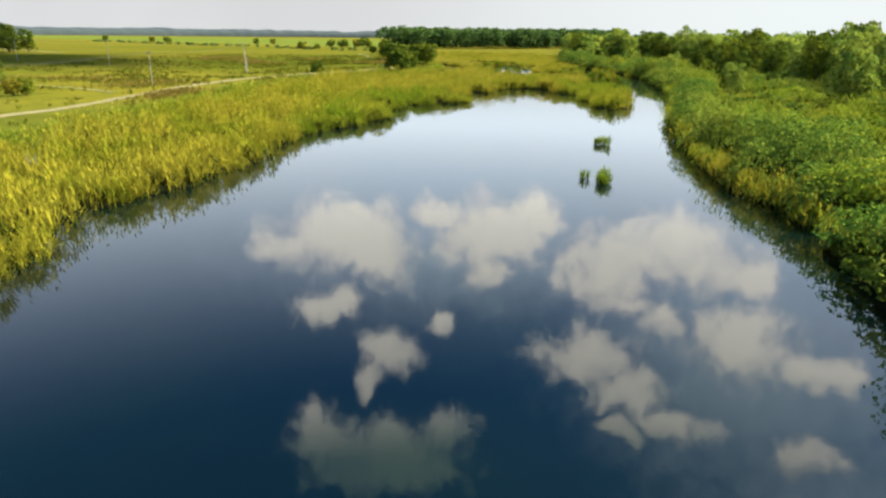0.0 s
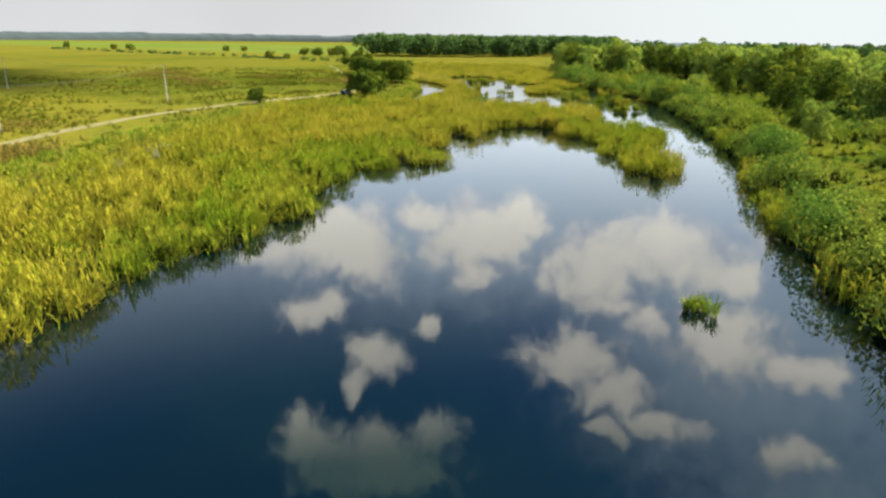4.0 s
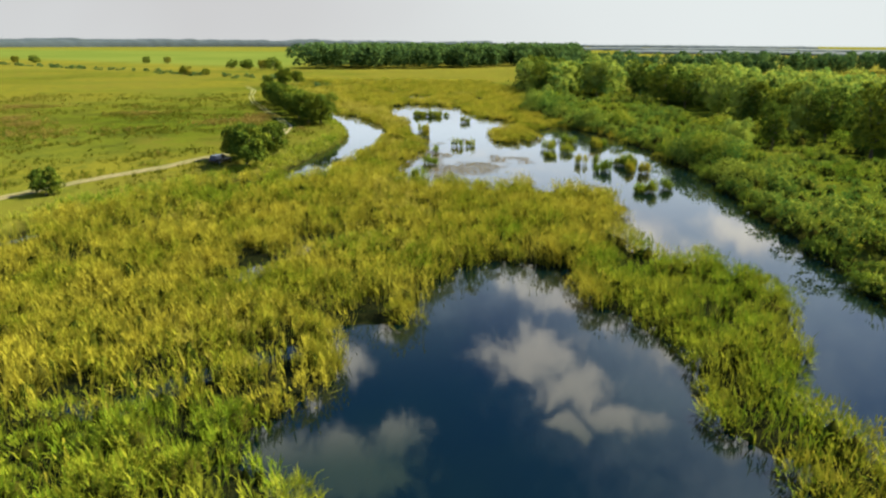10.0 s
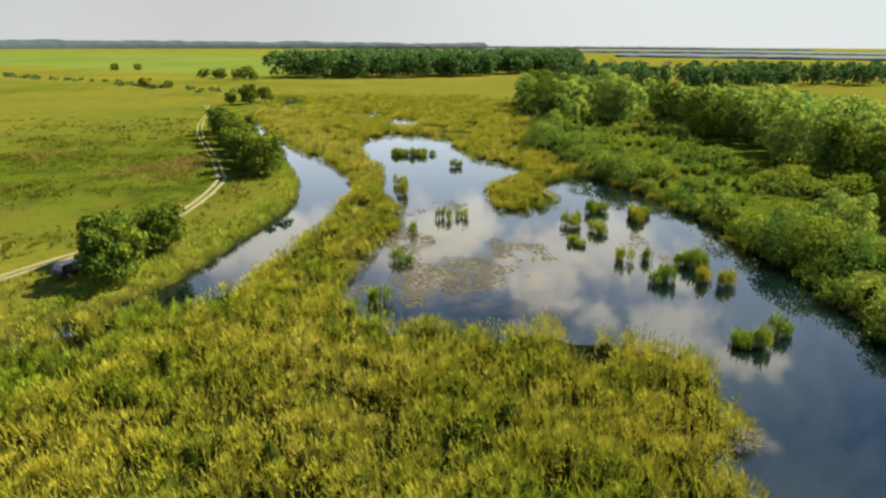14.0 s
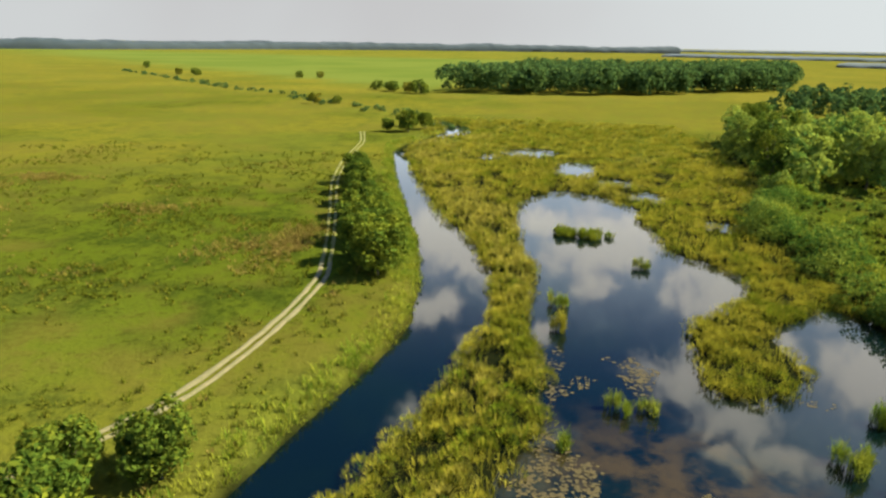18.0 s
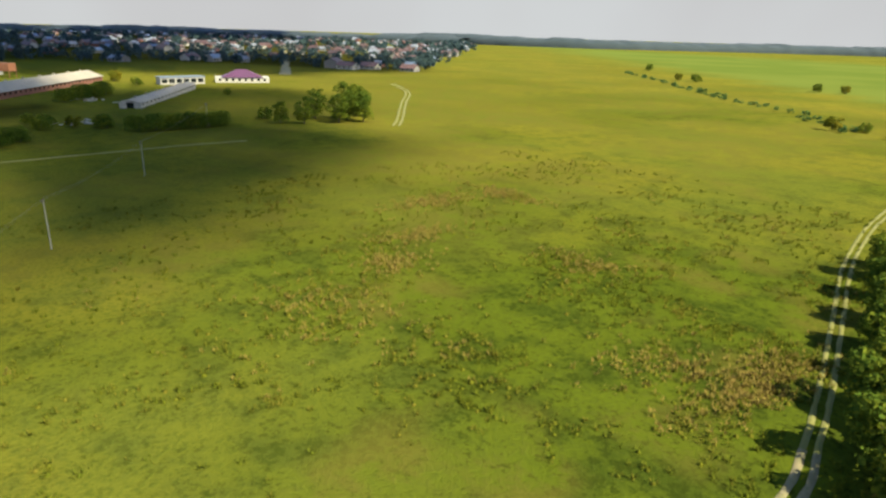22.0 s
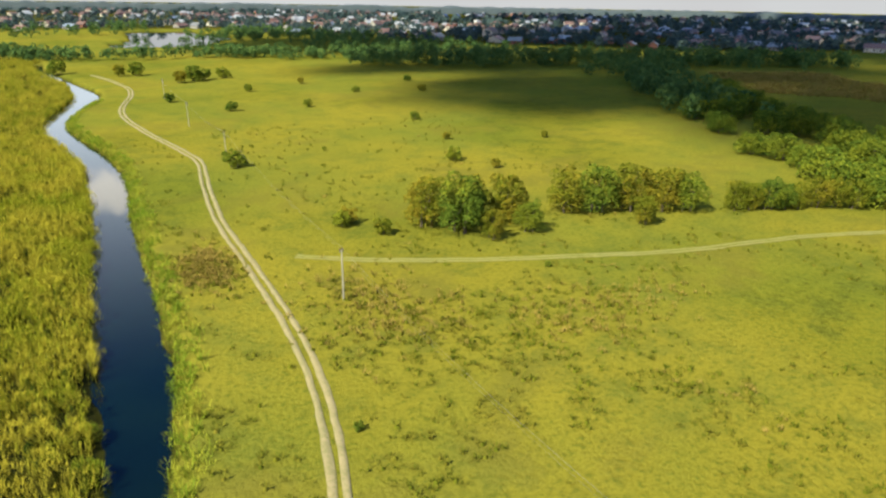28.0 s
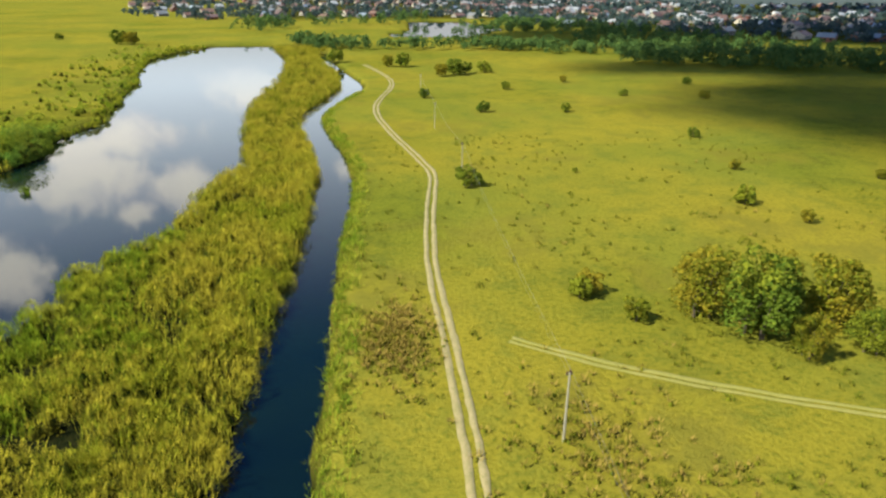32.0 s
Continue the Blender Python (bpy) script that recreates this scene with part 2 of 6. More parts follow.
def water_material():
    m, n, out = material("still water")
    pos = n.add("ShaderNodeNewGeometry").outputs["Position"]
    p, b = n.add("ShaderNodeBsdfPrincipled"), n.add("ShaderNodeBump")
    murk = n.mix(n.step(n.noise(pos, 0.05, 4), 0.4, 0.65), (0.0007, 0.004, 0.005), (0.0015, 0.006, 0.005))
    # brown silt and drowned weed show through in the lagoon's shallow end
    away = n.vec("LENGTH", n.vec("MULTIPLY", n.vec("SUBTRACT", pos, (25, 228, 0)), (1 / 20, 1 / 26, 0)))
    silt = n.maths("MULTIPLY", n.step(n.maths("SUBTRACT", 1.0, away), 0.0, 0.6), n.step(n.noise(pos, 0.22, 5, 0.65), 0.4, 0.62))
    murk = n.mix(silt, murk, (0.034, 0.024, 0.009))
    n.link(murk, p.inputs["Base Color"])
    p.inputs["Roughness"].default_value, p.inputs["IOR"].default_value = 0.03, 1.5
    b.inputs["Strength"].default_value, b.inputs["Distance"].default_value = 0.04, 0.02
    n.link(n.noise(pos, 1.2, 3), b.inputs["Height"])
    n.link(b.outputs[0], p.inputs["Normal"])
    n.link(p.outputs[0], out.inputs[0])
    return m


GRASS, WATER = ground_material(), water_material()
REED = foliage("reed", (0.095, 0.122, 0.009), (0.24, 0.258, 0.018), (0.32, 0.275, 0.03), 0.16, through_light=0.32)
STRAW = foliage("straw reed", (0.14, 0.135, 0.018), (0.28, 0.255, 0.03), (0.35, 0.3, 0.05), 0.2, through_light=0.3)
REED_GREEN = foliage("green reed", (0.06, 0.115, 0.012), (0.185, 0.255, 0.02), (0.26, 0.265, 0.03), 0.1, through_light=0.34)
SEDGE = foliage("sedge", (0.082, 0.138, 0.01), (0.185, 0.245, 0.015), (0.25, 0.25, 0.023), 0.12, through_light=0.3)
BANK = foliage("bank herbs", (0.024, 0.07, 0.017), (0.118, 0.21, 0.028), (0.225, 0.258, 0.034), 0.1, 0.09, 0.24)
TUFT = foliage("meadow grass", (0.04, 0.058, 0.007), (0.11, 0.115, 0.01), (0.125, 0.11, 0.016), 0.05, through_light=0.15)
WEED = foliage("dry weeds", (0.0935, 0.077, 0.0138), (0.176, 0.149, 0.0248), (0.198, 0.143, 0.0385), 0.2, through_light=0.15)
LEAF = foliage("tree leaves", (0.036, 0.07, 0.01), (0.105, 0.15, 0.02), (0.165, 0.185, 0.018), 0.06, through_light=0.34)
LEAF_BRIGHT = foliage("willow leaves", (0.075, 0.155, 0.034), (0.185, 0.28, 0.045), (0.28, 0.32, 0.05), 0.14, through_light=0.36)
LEAF_AUTUMN = foliage("turning leaves", (0.055, 0.08, 0.009), (0.15, 0.165, 0.015), (0.2, 0.165, 0.018), 0.1, through_light=0.34)
LEAF_DARK = foliage("dark leaves", (0.042, 0.088, 0.03), (0.075, 0.13, 0.038), (0.1, 0.15, 0.038), 0.03, through_light=0.35)
# distance haze is painted into these two blue-grey base colours
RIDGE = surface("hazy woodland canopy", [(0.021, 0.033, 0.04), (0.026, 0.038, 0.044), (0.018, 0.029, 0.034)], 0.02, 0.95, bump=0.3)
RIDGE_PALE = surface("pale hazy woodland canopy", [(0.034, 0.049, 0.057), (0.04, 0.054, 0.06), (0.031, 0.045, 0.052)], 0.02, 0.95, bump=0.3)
# leaf colour shifted to blue to stand for aerial haze
LEAF_HAZE = foliage("distant leaves", (0.03, 0.052, 0.06), (0.052, 0.08, 0.082), (0.056, 0.082, 0.078), 0.0, through_light=0.4)
BARK = surface("bark", [(0.0715, 0.055, 0.0385), (0.044, 0.033, 0.0248), (0.099, 0.0825, 0.0605)], 3.0, 0.9, bump=0.4)
TRACK = surface("dry dirt track", [(0.185, 0.15, 0.078), (0.15, 0.13, 0.06), (0.085, 0.09, 0.02)], 0.7, 0.95, bump=0.5, fine=6)
# near-black, so the shade deep inside the growth is in the colour
SHADE_CORE = foliage("dead stems", (0.012, 0.02, 0.003), (0.026, 0.036, 0.005), (0.04, 0.038, 0.006), 0.1, 0.5, 0.05)
FAINT = surface("worn grass", [(0.149, 0.138, 0.033), (0.132, 0.127, 0.022), (0.088, 0.0963, 0.0175)], 0.5, 0.95, bump=0.4, fine=8)
CONCRETE = surface("pole concrete", [(0.275, 0.259, 0.209), (0.242, 0.226, 0.182), (0.198, 0.187, 0.149)], 2.0, 0.85, bump=0.2)
STEEL = surface("galvanised steel", [(0.165, 0.165, 0.165), (0.121, 0.121, 0.121), (0.099, 0.0825, 0.0715)], 4.0, 0.5, 0.7)
CERAMIC = surface("brown insulator", [(0.066, 0.0385, 0.0275), (0.055, 0.033, 0.0275), (0.088, 0.055, 0.044)], 4.0, 0.25)
MAT = surface("floating weed mat", [(0.052, 0.038, 0.011), (0.064, 0.044, 0.012), (0.036, 0.032, 0.009)], 1.2, 0.95, bump=0.4)
CLOUD = surface("cloud", [(0.468, 0.468, 0.468), (0.44, 0.44, 0.451), (0.429, 0.429, 0.44)], 0.01, 1.0)
WHITEWASH = surface("whitewashed wall", [(0.363, 0.352, 0.319), (0.319, 0.303, 0.27), (0.22, 0.198, 0.165)], 0.4, 0.9, bump=0.2)
BRICK_RED = surface("red brick wall", [(0.176, 0.0715, 0.044), (0.149, 0.0605, 0.0413), (0.11, 0.0495, 0.0385)], 0.7, 0.9, bump=0.3)
ROOF_SLATE = surface("grey slate sheet roof", [(0.3, 0.26, 0.205), (0.25, 0.22, 0.175), (0.17, 0.15, 0.12)], 0.25, 0.95, bump=0.4, fine=20)
ROOF_RED = surface("red tile roof", [(0.105, 0.055, 0.048), (0.09, 0.047, 0.042), (0.07, 0.04, 0.038)], 0.5, 0.7, bump=0.3, spread=0.3)
ROOF_GREY = surface("grey metal roof", [(0.143, 0.154, 0.176), (0.11, 0.121, 0.143), (0.11, 0.116, 0.132)], 0.4, 0.5, bump=0.2, spread=0.4)
ROOF_BROWN = surface("brown metal roof", [(0.0825, 0.044, 0.033), (0.066, 0.0385, 0.033), (0.0495, 0.0275, 0.0275)], 0.4, 0.5, bump=0.2, spread=0.3)
ROOF_BLUE = surface("blue-grey roof", [(0.11, 0.143, 0.198), (0.088, 0.116, 0.165), (0.066, 0.0825, 0.11)], 0.4, 0.5, bump=0.2, spread=0.3)
ROOF_PURPLE = surface("purple metal roof", [(0.088, 0.0275, 0.066), (0.0715, 0.0248, 0.055), (0.055, 0.022, 0.044)], 0.4, 0.5, bump=0.2)
PLASTER = surface("house plaster", [(0.2, 0.195, 0.19), (0.17, 0.165, 0.155), (0.18, 0.17, 0.16)], 0.4, 0.9, bump=0.1, spread=0.25)
RUST = surface("rusty painted steel", [(0.231, 0.0935, 0.044), (0.182, 0.0715, 0.0385), (0.11, 0.0495, 0.0275)], 0.8, 0.7, 0.2, bump=0.2)
BLUE_PAINT = surface("blue paint", [(0.0275, 0.11, 0.231), (0.0248, 0.0935, 0.198), (0.022, 0.0715, 0.143)], 0.8, 0.5)
CAR_PAINT = surface("dark car paint", [(0.00825, 0.0099, 0.0138), (0.0066, 0.00825, 0.0175), (0.0165, 0.0165, 0.0165)], 0.5, 0.25)
RUBBER = surface("tyre rubber", [(0.011, 0.011, 0.0175), (0.00825, 0.00825, 0.00825), (0.0165, 0.0165, 0.0165)], 4.0, 0.9)
DARK_GLASS = surface("dark window glass", [(0.011, 0.0138, 0.0165), (0.00825, 0.011, 0.0138), (0.0165, 0.0165, 0.0193)], 0.5, 0.1)
LAMP_GLASS = surface("lamp glass", [(0.275, 0.275, 0.275), (0.248, 0.248, 0.248), (0.22, 0.22, 0.22)], 2.0, 0.15)

# ---- plan: shores, canal, tracks ----
WEST_SHORE = [(0, -274), (-10, -226), (-17, -180), (-20, -108), (-18, -60), (-17, -27), (-21, 10), (-24, 34), (-27, 45), (-24, 51), (-21, 58), (-20, 66),
              (-19, 71), (-20, 78), (-18, 86.3), (-16.8, 91), (-12.5, 93), (-13, 96.5), (-12, 100.5), (-9.8, 103), (-10.5, 106), (-11.6, 108.4), (-9, 115.5), (-8.8, 120.5), (-9.2, 124), (-6.5, 126), (-2.5, 129.2), (3.6, 131), (3, 135), (0.5, 139.5), (3.2, 145), (3.8, 151)]
COVE = [(2.6, 155.5), (8.2, 154), (10.2, 159), (12, 164.5), (15, 168.5), (21, 169.8), (25.5, 167), (25.4, 158), (29, 153), (27.4, 144), (28.2, 137), (29.6, 135.8), (27.2, 131.2),
        (27.7, 125.5), (30, 122.5), (33, 124.5), (36.5, 131), (35, 136), (33.6, 140), (36, 145), (40.5, 151), (42.5, 158), (42.5, 164), (38.5, 169), (34, 174), (35, 182), (39, 190), (40, 197), (37, 201), (28, 204), (14, 207)]
LAGOON = [(10, 214), (9, 222), (10, 229), (13, 237), (15, 246), (14, 256), (13, 274), (12, 285), (9, 300), (7, 318), (8, 338), (17, 346), (28, 340), (32, 322),
          (35, 303), (43, 294), (42, 282), (33, 272), (31, 262), (33, 253), (39, 254), (43.5, 259), (43.5, 266), (42.5, 271.5), (46, 275), (51, 277.5), (54, 281)]
EAST_BANK = [(60, 264), (62, 246), (62, 230), (61, 215), (59, 203), (56, 187), (53, 168), (49, 149), (45, 133), (38, 115), (31, 90), (27, 74), (25, 60), (26, 48),
             (23, 37), (22, 28), (25, 12), (22, -11), (28, -46), (36, -95), (46, -140), (54, -182), (48, -235), (35, -267)]
POND = WEST_SHORE + COVE + LAGOON + EAST_BANK
# x, y, width
CANAL = [(-36, -230, 5), (-36.5, -190, 5), (-46.5, -125, 5.5), (-51, -78, 9.5), (-45, -48, 8), (-38.5, -20, 7), (-39, 2, 7), (-45, 42, 7.5), (-45.5, 65, 8), (-44, 95, 6.5),
         (-42.5, 120, 7.5), (-41.3, 145, 8), (-40, 163, 5.5), (-35, 185, 3.2), (-25, 203, 3.2), (-15, 213, 5), (-8, 221, 8), (-2, 243, 9.5), (1, 257, 9),
         (1.5, 274, 11), (-4, 297, 10), (-12.5, 318, 7), (-24.5, 352, 5.5), (-36, 390, 5)]
CANAL_FAR = [(-36, 390, 5), (-37, 410, 4.5), (-30, 432, 5.5), (-25, 450, 9), (-36, 466, 9), (-45, 478, 5), (-68, 496, 4), (-82, 506, 4), (-146, 560, 3.5), (-226, 625, 3), (-335, 715, 3)]
MAIN_TRACK = [(-58, -150), (-61, -136), (-67, -95), (-66, -68), (-59, -32), (-58, -8), (-61, 20), (-65, 48), (-66, 60), (-63, 80), (-60, 105), (-59, 130), (-58, 150), (-56, 165),
              (-52, 180), (-46, 196), (-38, 210), (-28, 223), (-20, 238), (-17.5, 256), (-18, 273), (-20, 281)]
UPPER_TRACK = [(-20, 281), (-23, 291), (-30, 312), (-40, 342), (-47, 372), (-52, 402), (-60, 428)]
SIDE_TRACK = [(-66, 128.5), (-70, 131.5), (-80, 138), (-100, 147.5), (-122, 156), (-148, 162), (-174, 174), (-193, 196), (-204, 230), (-208, 265), (-207, 303)]
FAR_TRACK = [(-212, 365), (-231, 380), (-280, 416), (-328, 452), (-384, 479)]
FAR_POND = [(-86, -370), (-150, -372), (-205, -446), (-209, -560), (-170, -606), (-121, -600), (-112, -480)]
MEADOW, REEDBED = 1.35, 0.25


def vnoise(x, y, size, seed):
    """Smooth value noise between -1 and 1 over arrays."""
    x, y = np.asarray(x, float) / size + 517.3 * seed, np.asarray(y, float) / size + 131.7 * seed
    xi, yi = np.floor(x), np.floor(y)
    fx, fy = x - xi, y - yi
    fx, fy = fx * fx * (3 - 2 * fx), fy * fy * (3 - 2 * fy)

    def corner(a, b):
        v = np.sin(a * 127.1 + b * 311.7 + seed * 74.7) * 43758.5453
        return (v - np.floor(v)) * 2 - 1

    top = corner(xi, yi) * (1 - fx) + corner(xi + 1, yi) * fx
    low = corner(xi, yi + 1) * (1 - fx) + corner(xi + 1, yi + 1) * fx
    return top * (1 - fy) + low * fy


def ramp(v, low, high):
    v = np.clip((v - low) / (high - low), 0, 1)
    return v * v * (3 - 2 * v)


def smooth_line(points, step):
    """A Catmull-Rom curve through the points, in steps of about that many metres."""
    p = np.array(points, float)
    p = np.vstack([2 * p[0] - p[1], p, 2 * p[-1] - p[-2]])
    out = []
    for a, b, c, d in zip(p, p[1:], p[2:], p[3:]):
        n = max(2, int(np.hypot(*(c - b)[:2]) / step))
        t = np.linspace(0, 1, n, endpoint=False)[:, None]
        out.append(0.5 * (2 * b + (c - a) * t + (2 * a - 5 * b + 4 * c - d) * t ** 2 + (3 * b - a - 3 * c + d) * t ** 3))
    return np.vstack(out + [p[-2:-1]])


def line_distance(x, y, line):
    """Distance to a line, and the width of its nearest piece where the line carries one."""
    best, wide = np.full(x.shape, 1e9), np.zeros(x.shape)
    for a, b in zip(line, line[1:]):
        e = b[:2] - a[:2]
        t = np.clip(((x - a[0]) * e[0] + (y - a[1]) * e[1]) / max(e @ e, 1e-9), 0, 1)
        d = np.hypot(x - a[0] - t * e[0], y - a[1] - t * e[1])
        w = (a[2] * (1 - t) + b[2] * t) / 2 if len(a) > 2 else 0 * t
        near = d - w < best - wide
        best, wide = np.where(near, d, best), np.where(near, w, wide)
    return best - wide


def area_distance(x, y, shape):
    """Signed distance to a closed shape, negative inside."""
    p = np.array(shape, float)
    q = np.roll(p, -1, axis=0)
    best, inside = np.full(x.shape, 1e9), np.zeros(x.shape, bool)
    for a, b in zip(p, q):
        e = b - a
        t = np.clip(((x - a[0]) * e[0] + (y - a[1]) * e[1]) / max(e @ e, 1e-9), 0, 1)
        best = np.minimum(best, np.hypot(x - a[0] - t * e[0], y - a[1] - t * e[1]))
        if a[1] != b[1]:
            inside ^= ((a[1] > y) != (b[1] > y)) & (x < (b[0] - a[0]) * (y - a[1]) / (b[1] - a[1]) + a[0])
    return np.where(inside, -best, best)


POND_LINE = smooth_line(POND, 4)
CANAL_LINE = np.vstack([smooth_line(CANAL, 6), smooth_line(CANAL_FAR, 8)])
CANAL_AXIS = np.array(CANAL + CANAL_FAR[4:])
BANK_AXIS = np.array([(54, -300)] + [(x, y) for x, y in EAST_BANK[::-1]] + [(52, 299), (50, 318), (58, 340), (66, 370), (66, 430), (60, 480)])


def canal_side(x, y):
    """Metres east of the canal's middle."""
    return x - np.interp(y, CANAL_AXIS[:, 1], CANAL_AXIS[:, 0])


def bank_side(x, y):
    """Metres east of the pond's far bank."""
    o = np.argsort(BANK_AXIS[:, 1])
    return x - np.interp(y, BANK_AXIS[o, 1], BANK_AXIS[o, 0])


class Raster:
    """Distances worked out once on a grid and read between its points."""

    def __init__(self, x0, x1, y0, y1, step, fn):
        self.x0, self.y0, self.step = x0, y0, step
        gx, gy = np.meshgrid(np.arange(x0, x1 + step, step), np.arange(y0, y1 + step, step))
        self.d = fn(gx, gy)

    def holds(self, x, y):
        h, w = self.d.shape
        return (x > self.x0) & (x < self.x0 + (w - 2) * self.step) & (y > self.y0) & (y < self.y0 + (h - 2) * self.step)

    def read(self, x, y):
        h, w = self.d.shape
        u, v = np.clip((x - self.x0) / self.step, 0, w - 1.001), np.clip((y - self.y0) / self.step, 0, h - 1.001)
        i, j = u.astype(int), v.astype(int)
        u, v = u - i, v - j
        return (self.d[j, i] * (1 - u) + self.d[j, i + 1] * u) * (1 - v) + (self.d[j + 1, i] * (1 - u) + self.d[j + 1, i + 1] * u) * v


NEAR_POND = Raster(-80, 160, -300, 380, 1.0, lambda x, y: area_distance(x, y, POND_LINE))
NEAR_CANAL = Raster(-80, 40, -250, 500, 0.75, lambda x, y: line_distance(x, y, CANAL_LINE))
WIDE_CANAL = Raster(-420, 60, 380, 800, 4.0, lambda x, y: line_distance(x, y, CANAL_LINE))
WIDE_POND = Raster(-260, -40, -660, -320, 4.0, lambda x, y: area_distance(x, y, FAR_POND))


def canal_distance(x, y):
    x, y = np.asarray(x, float), np.asarray(y, float)
    far = np.where(WIDE_CANAL.holds(x, y), WIDE_CANAL.read(x, y), 500.0)
    return np.where(NEAR_CANAL.holds(x, y), NEAR_CANAL.read(x, y), far)


# dark runs through the reeds: shaded REED_GAP drawn as water, INLET of open water
REED_GAP = [(-7, 166), (-4.5, 171.5), (-2.5, 174.5), (-0.5, 178), (2, 180), (5, 182)]
INLET = [(-13, 143.5), (-9, 144), (-6, 147), (-3, 150), (1, 151)]
# small open pools in the northern marsh: middle and half sizes
POOLS = [(4.5, 403, 9, 8), (19, 375, 6, 11), (47, 322, 4, 3.2), (29, 360, 6, 4), (-8, 392, 3, 4), (36, 345, 4, 5)]


def water_distance(x, y):
    """Signed distance to open water."""
    x, y = np.asarray(x, float), np.asarray(y, float)
    wobble = 1.1 * vnoise(x, y, 4.5, 3) + 0.5 * vnoise(x, y, 1.7, 4)
    pond = np.where(NEAR_POND.holds(x, y), NEAR_POND.read(x, y), 500.0)
    d = np.minimum(pond + wobble, canal_distance(x, y) + 0.35 * wobble)
    near = (x > -20) & (x < 12) & (y > 135) & (y < 190)
    if near.any():
        nx, ny = x[near], y[near]
        d[near] = np.minimum(d[near], np.minimum(line_distance(nx, ny, np.array(REED_GAP, float)), line_distance(nx, ny, np.array(INLET, float))) - 0.4 + 0.5 * wobble[near])
    for cx, cy, a, b in POOLS:
        d = np.minimum(d, (np.hypot((x - cx) / a, (y - cy) / b) - 1) * min(a, b) + 0.5 * wobble)
    return np.minimum(d, np.where(WIDE_POND.holds(x, y), WIDE_POND.read(x, y) + 6 * vnoise(x, y, 30, 5), 500.0))


def wetness(x, y):
    """1 in the reed marsh between canal and far bank, 0 on firm ground."""
    marsh = ramp(canal_side(x, y), 0, 4) * (1 - ramp(bank_side(x, y), 0, 5))
    return marsh * ramp(y, -275, -265) * (1 - ramp(y, 440, 500))


def land_height(x, y):
    x, y = np.asarray(x, float), np.asarray(y, float)
    d, wet = water_distance(x, y), wetness(x, y)
    firm = MEADOW + 0.16 * vnoise(x, y, 14, 1) + 0.3 * vnoise(x, y, 55, 2) + 0.06 * vnoise(x, y, 3.5, 6)
    firm = firm + 0.6 * ramp(bank_side(x, y), 8, 60)
    base = firm * (1 - wet) + (REEDBED + 0.1 * vnoise(x, y, 5, 7)) * wet
    return -0.9 + (base + 0.9) * ramp(d, -2.2, 1.8)


def mesh_from(name, verts, faces, mat, smooth=False, corners=None):
    """A mesh from arrays: verts (n, 3) and faces (m, k)."""
    verts, faces = np.asarray(verts, np.float32), np.asarray(faces, np.int32)
    me = bpy.data.meshes.new(name)
    m, k = faces.shape
    me.vertices.add(len(verts))
    me.vertices.foreach_set("co", verts.ravel())
    me.loops.add(m * k)
    me.loops.foreach_set("vertex_index", faces.ravel())
    me.polygons.add(m)
    me.polygons.foreach_set("loop_start", np.arange(0, m * k, k, dtype=np.int32))
    me.polygons.foreach_set("loop_total", np.full(m, k, np.int32))
    if smooth:
        me.polygons.foreach_set("use_smooth", np.ones(m, bool))
    me.update(calc_edges=True)
    me.materials.append(mat)
    return me


def spaced(inner_low, inner_high, step, reach):
    """Grid lines: even inside, ever wider towards the horizon."""
    core = np.arange(inner_low, inner_high + step / 2, step)
    out, low, high, s = list(core), core[0], core[-1], step
    while high < reach or low > -reach:
        s *= 1.12
        high, low = high + s, low - s
        out = [low] + out + [high]
    return np.array(out)


# the strip of dead reed before the barns, a paler one beside it, and the bare yard
DRY_FIELD = [(-440, -10), (-412, 24), (-406, 92), (-357, 149), (-335, 186), (-298, 192), (-305, 167), (-334, 108), (-332, 67), (-318, 35), (-372, -38)]
PALE_FIELD = [(-214, 153), (-232, 174), (-275, 190), (-307, 220), (-300, 239), (-262, 222), (-227, 198), (-211, 180), (-197, 168)]
YARD = [(-320, 186), (-345, 203), (-335, 225), (-345, 262), (-310, 268), (-296, 240)]


# the village's near edge
EDGE = [(170, -600), (46, -622), (-120, -690), (-230, -655), (-350, -352), (-430, -300), (-500, -182), (-590, -150), (-680, -110), (-780, 60), (-750, 250), (-690, 350), (-690, 420),
        (-600, 500), (-515, 540), (-500, 575), (-640, 660)]
VILLAGE = EDGE[1:-1] + [(-4600, 2600), (-4600, -2600), (-2600, -4600), (350, -4600)]


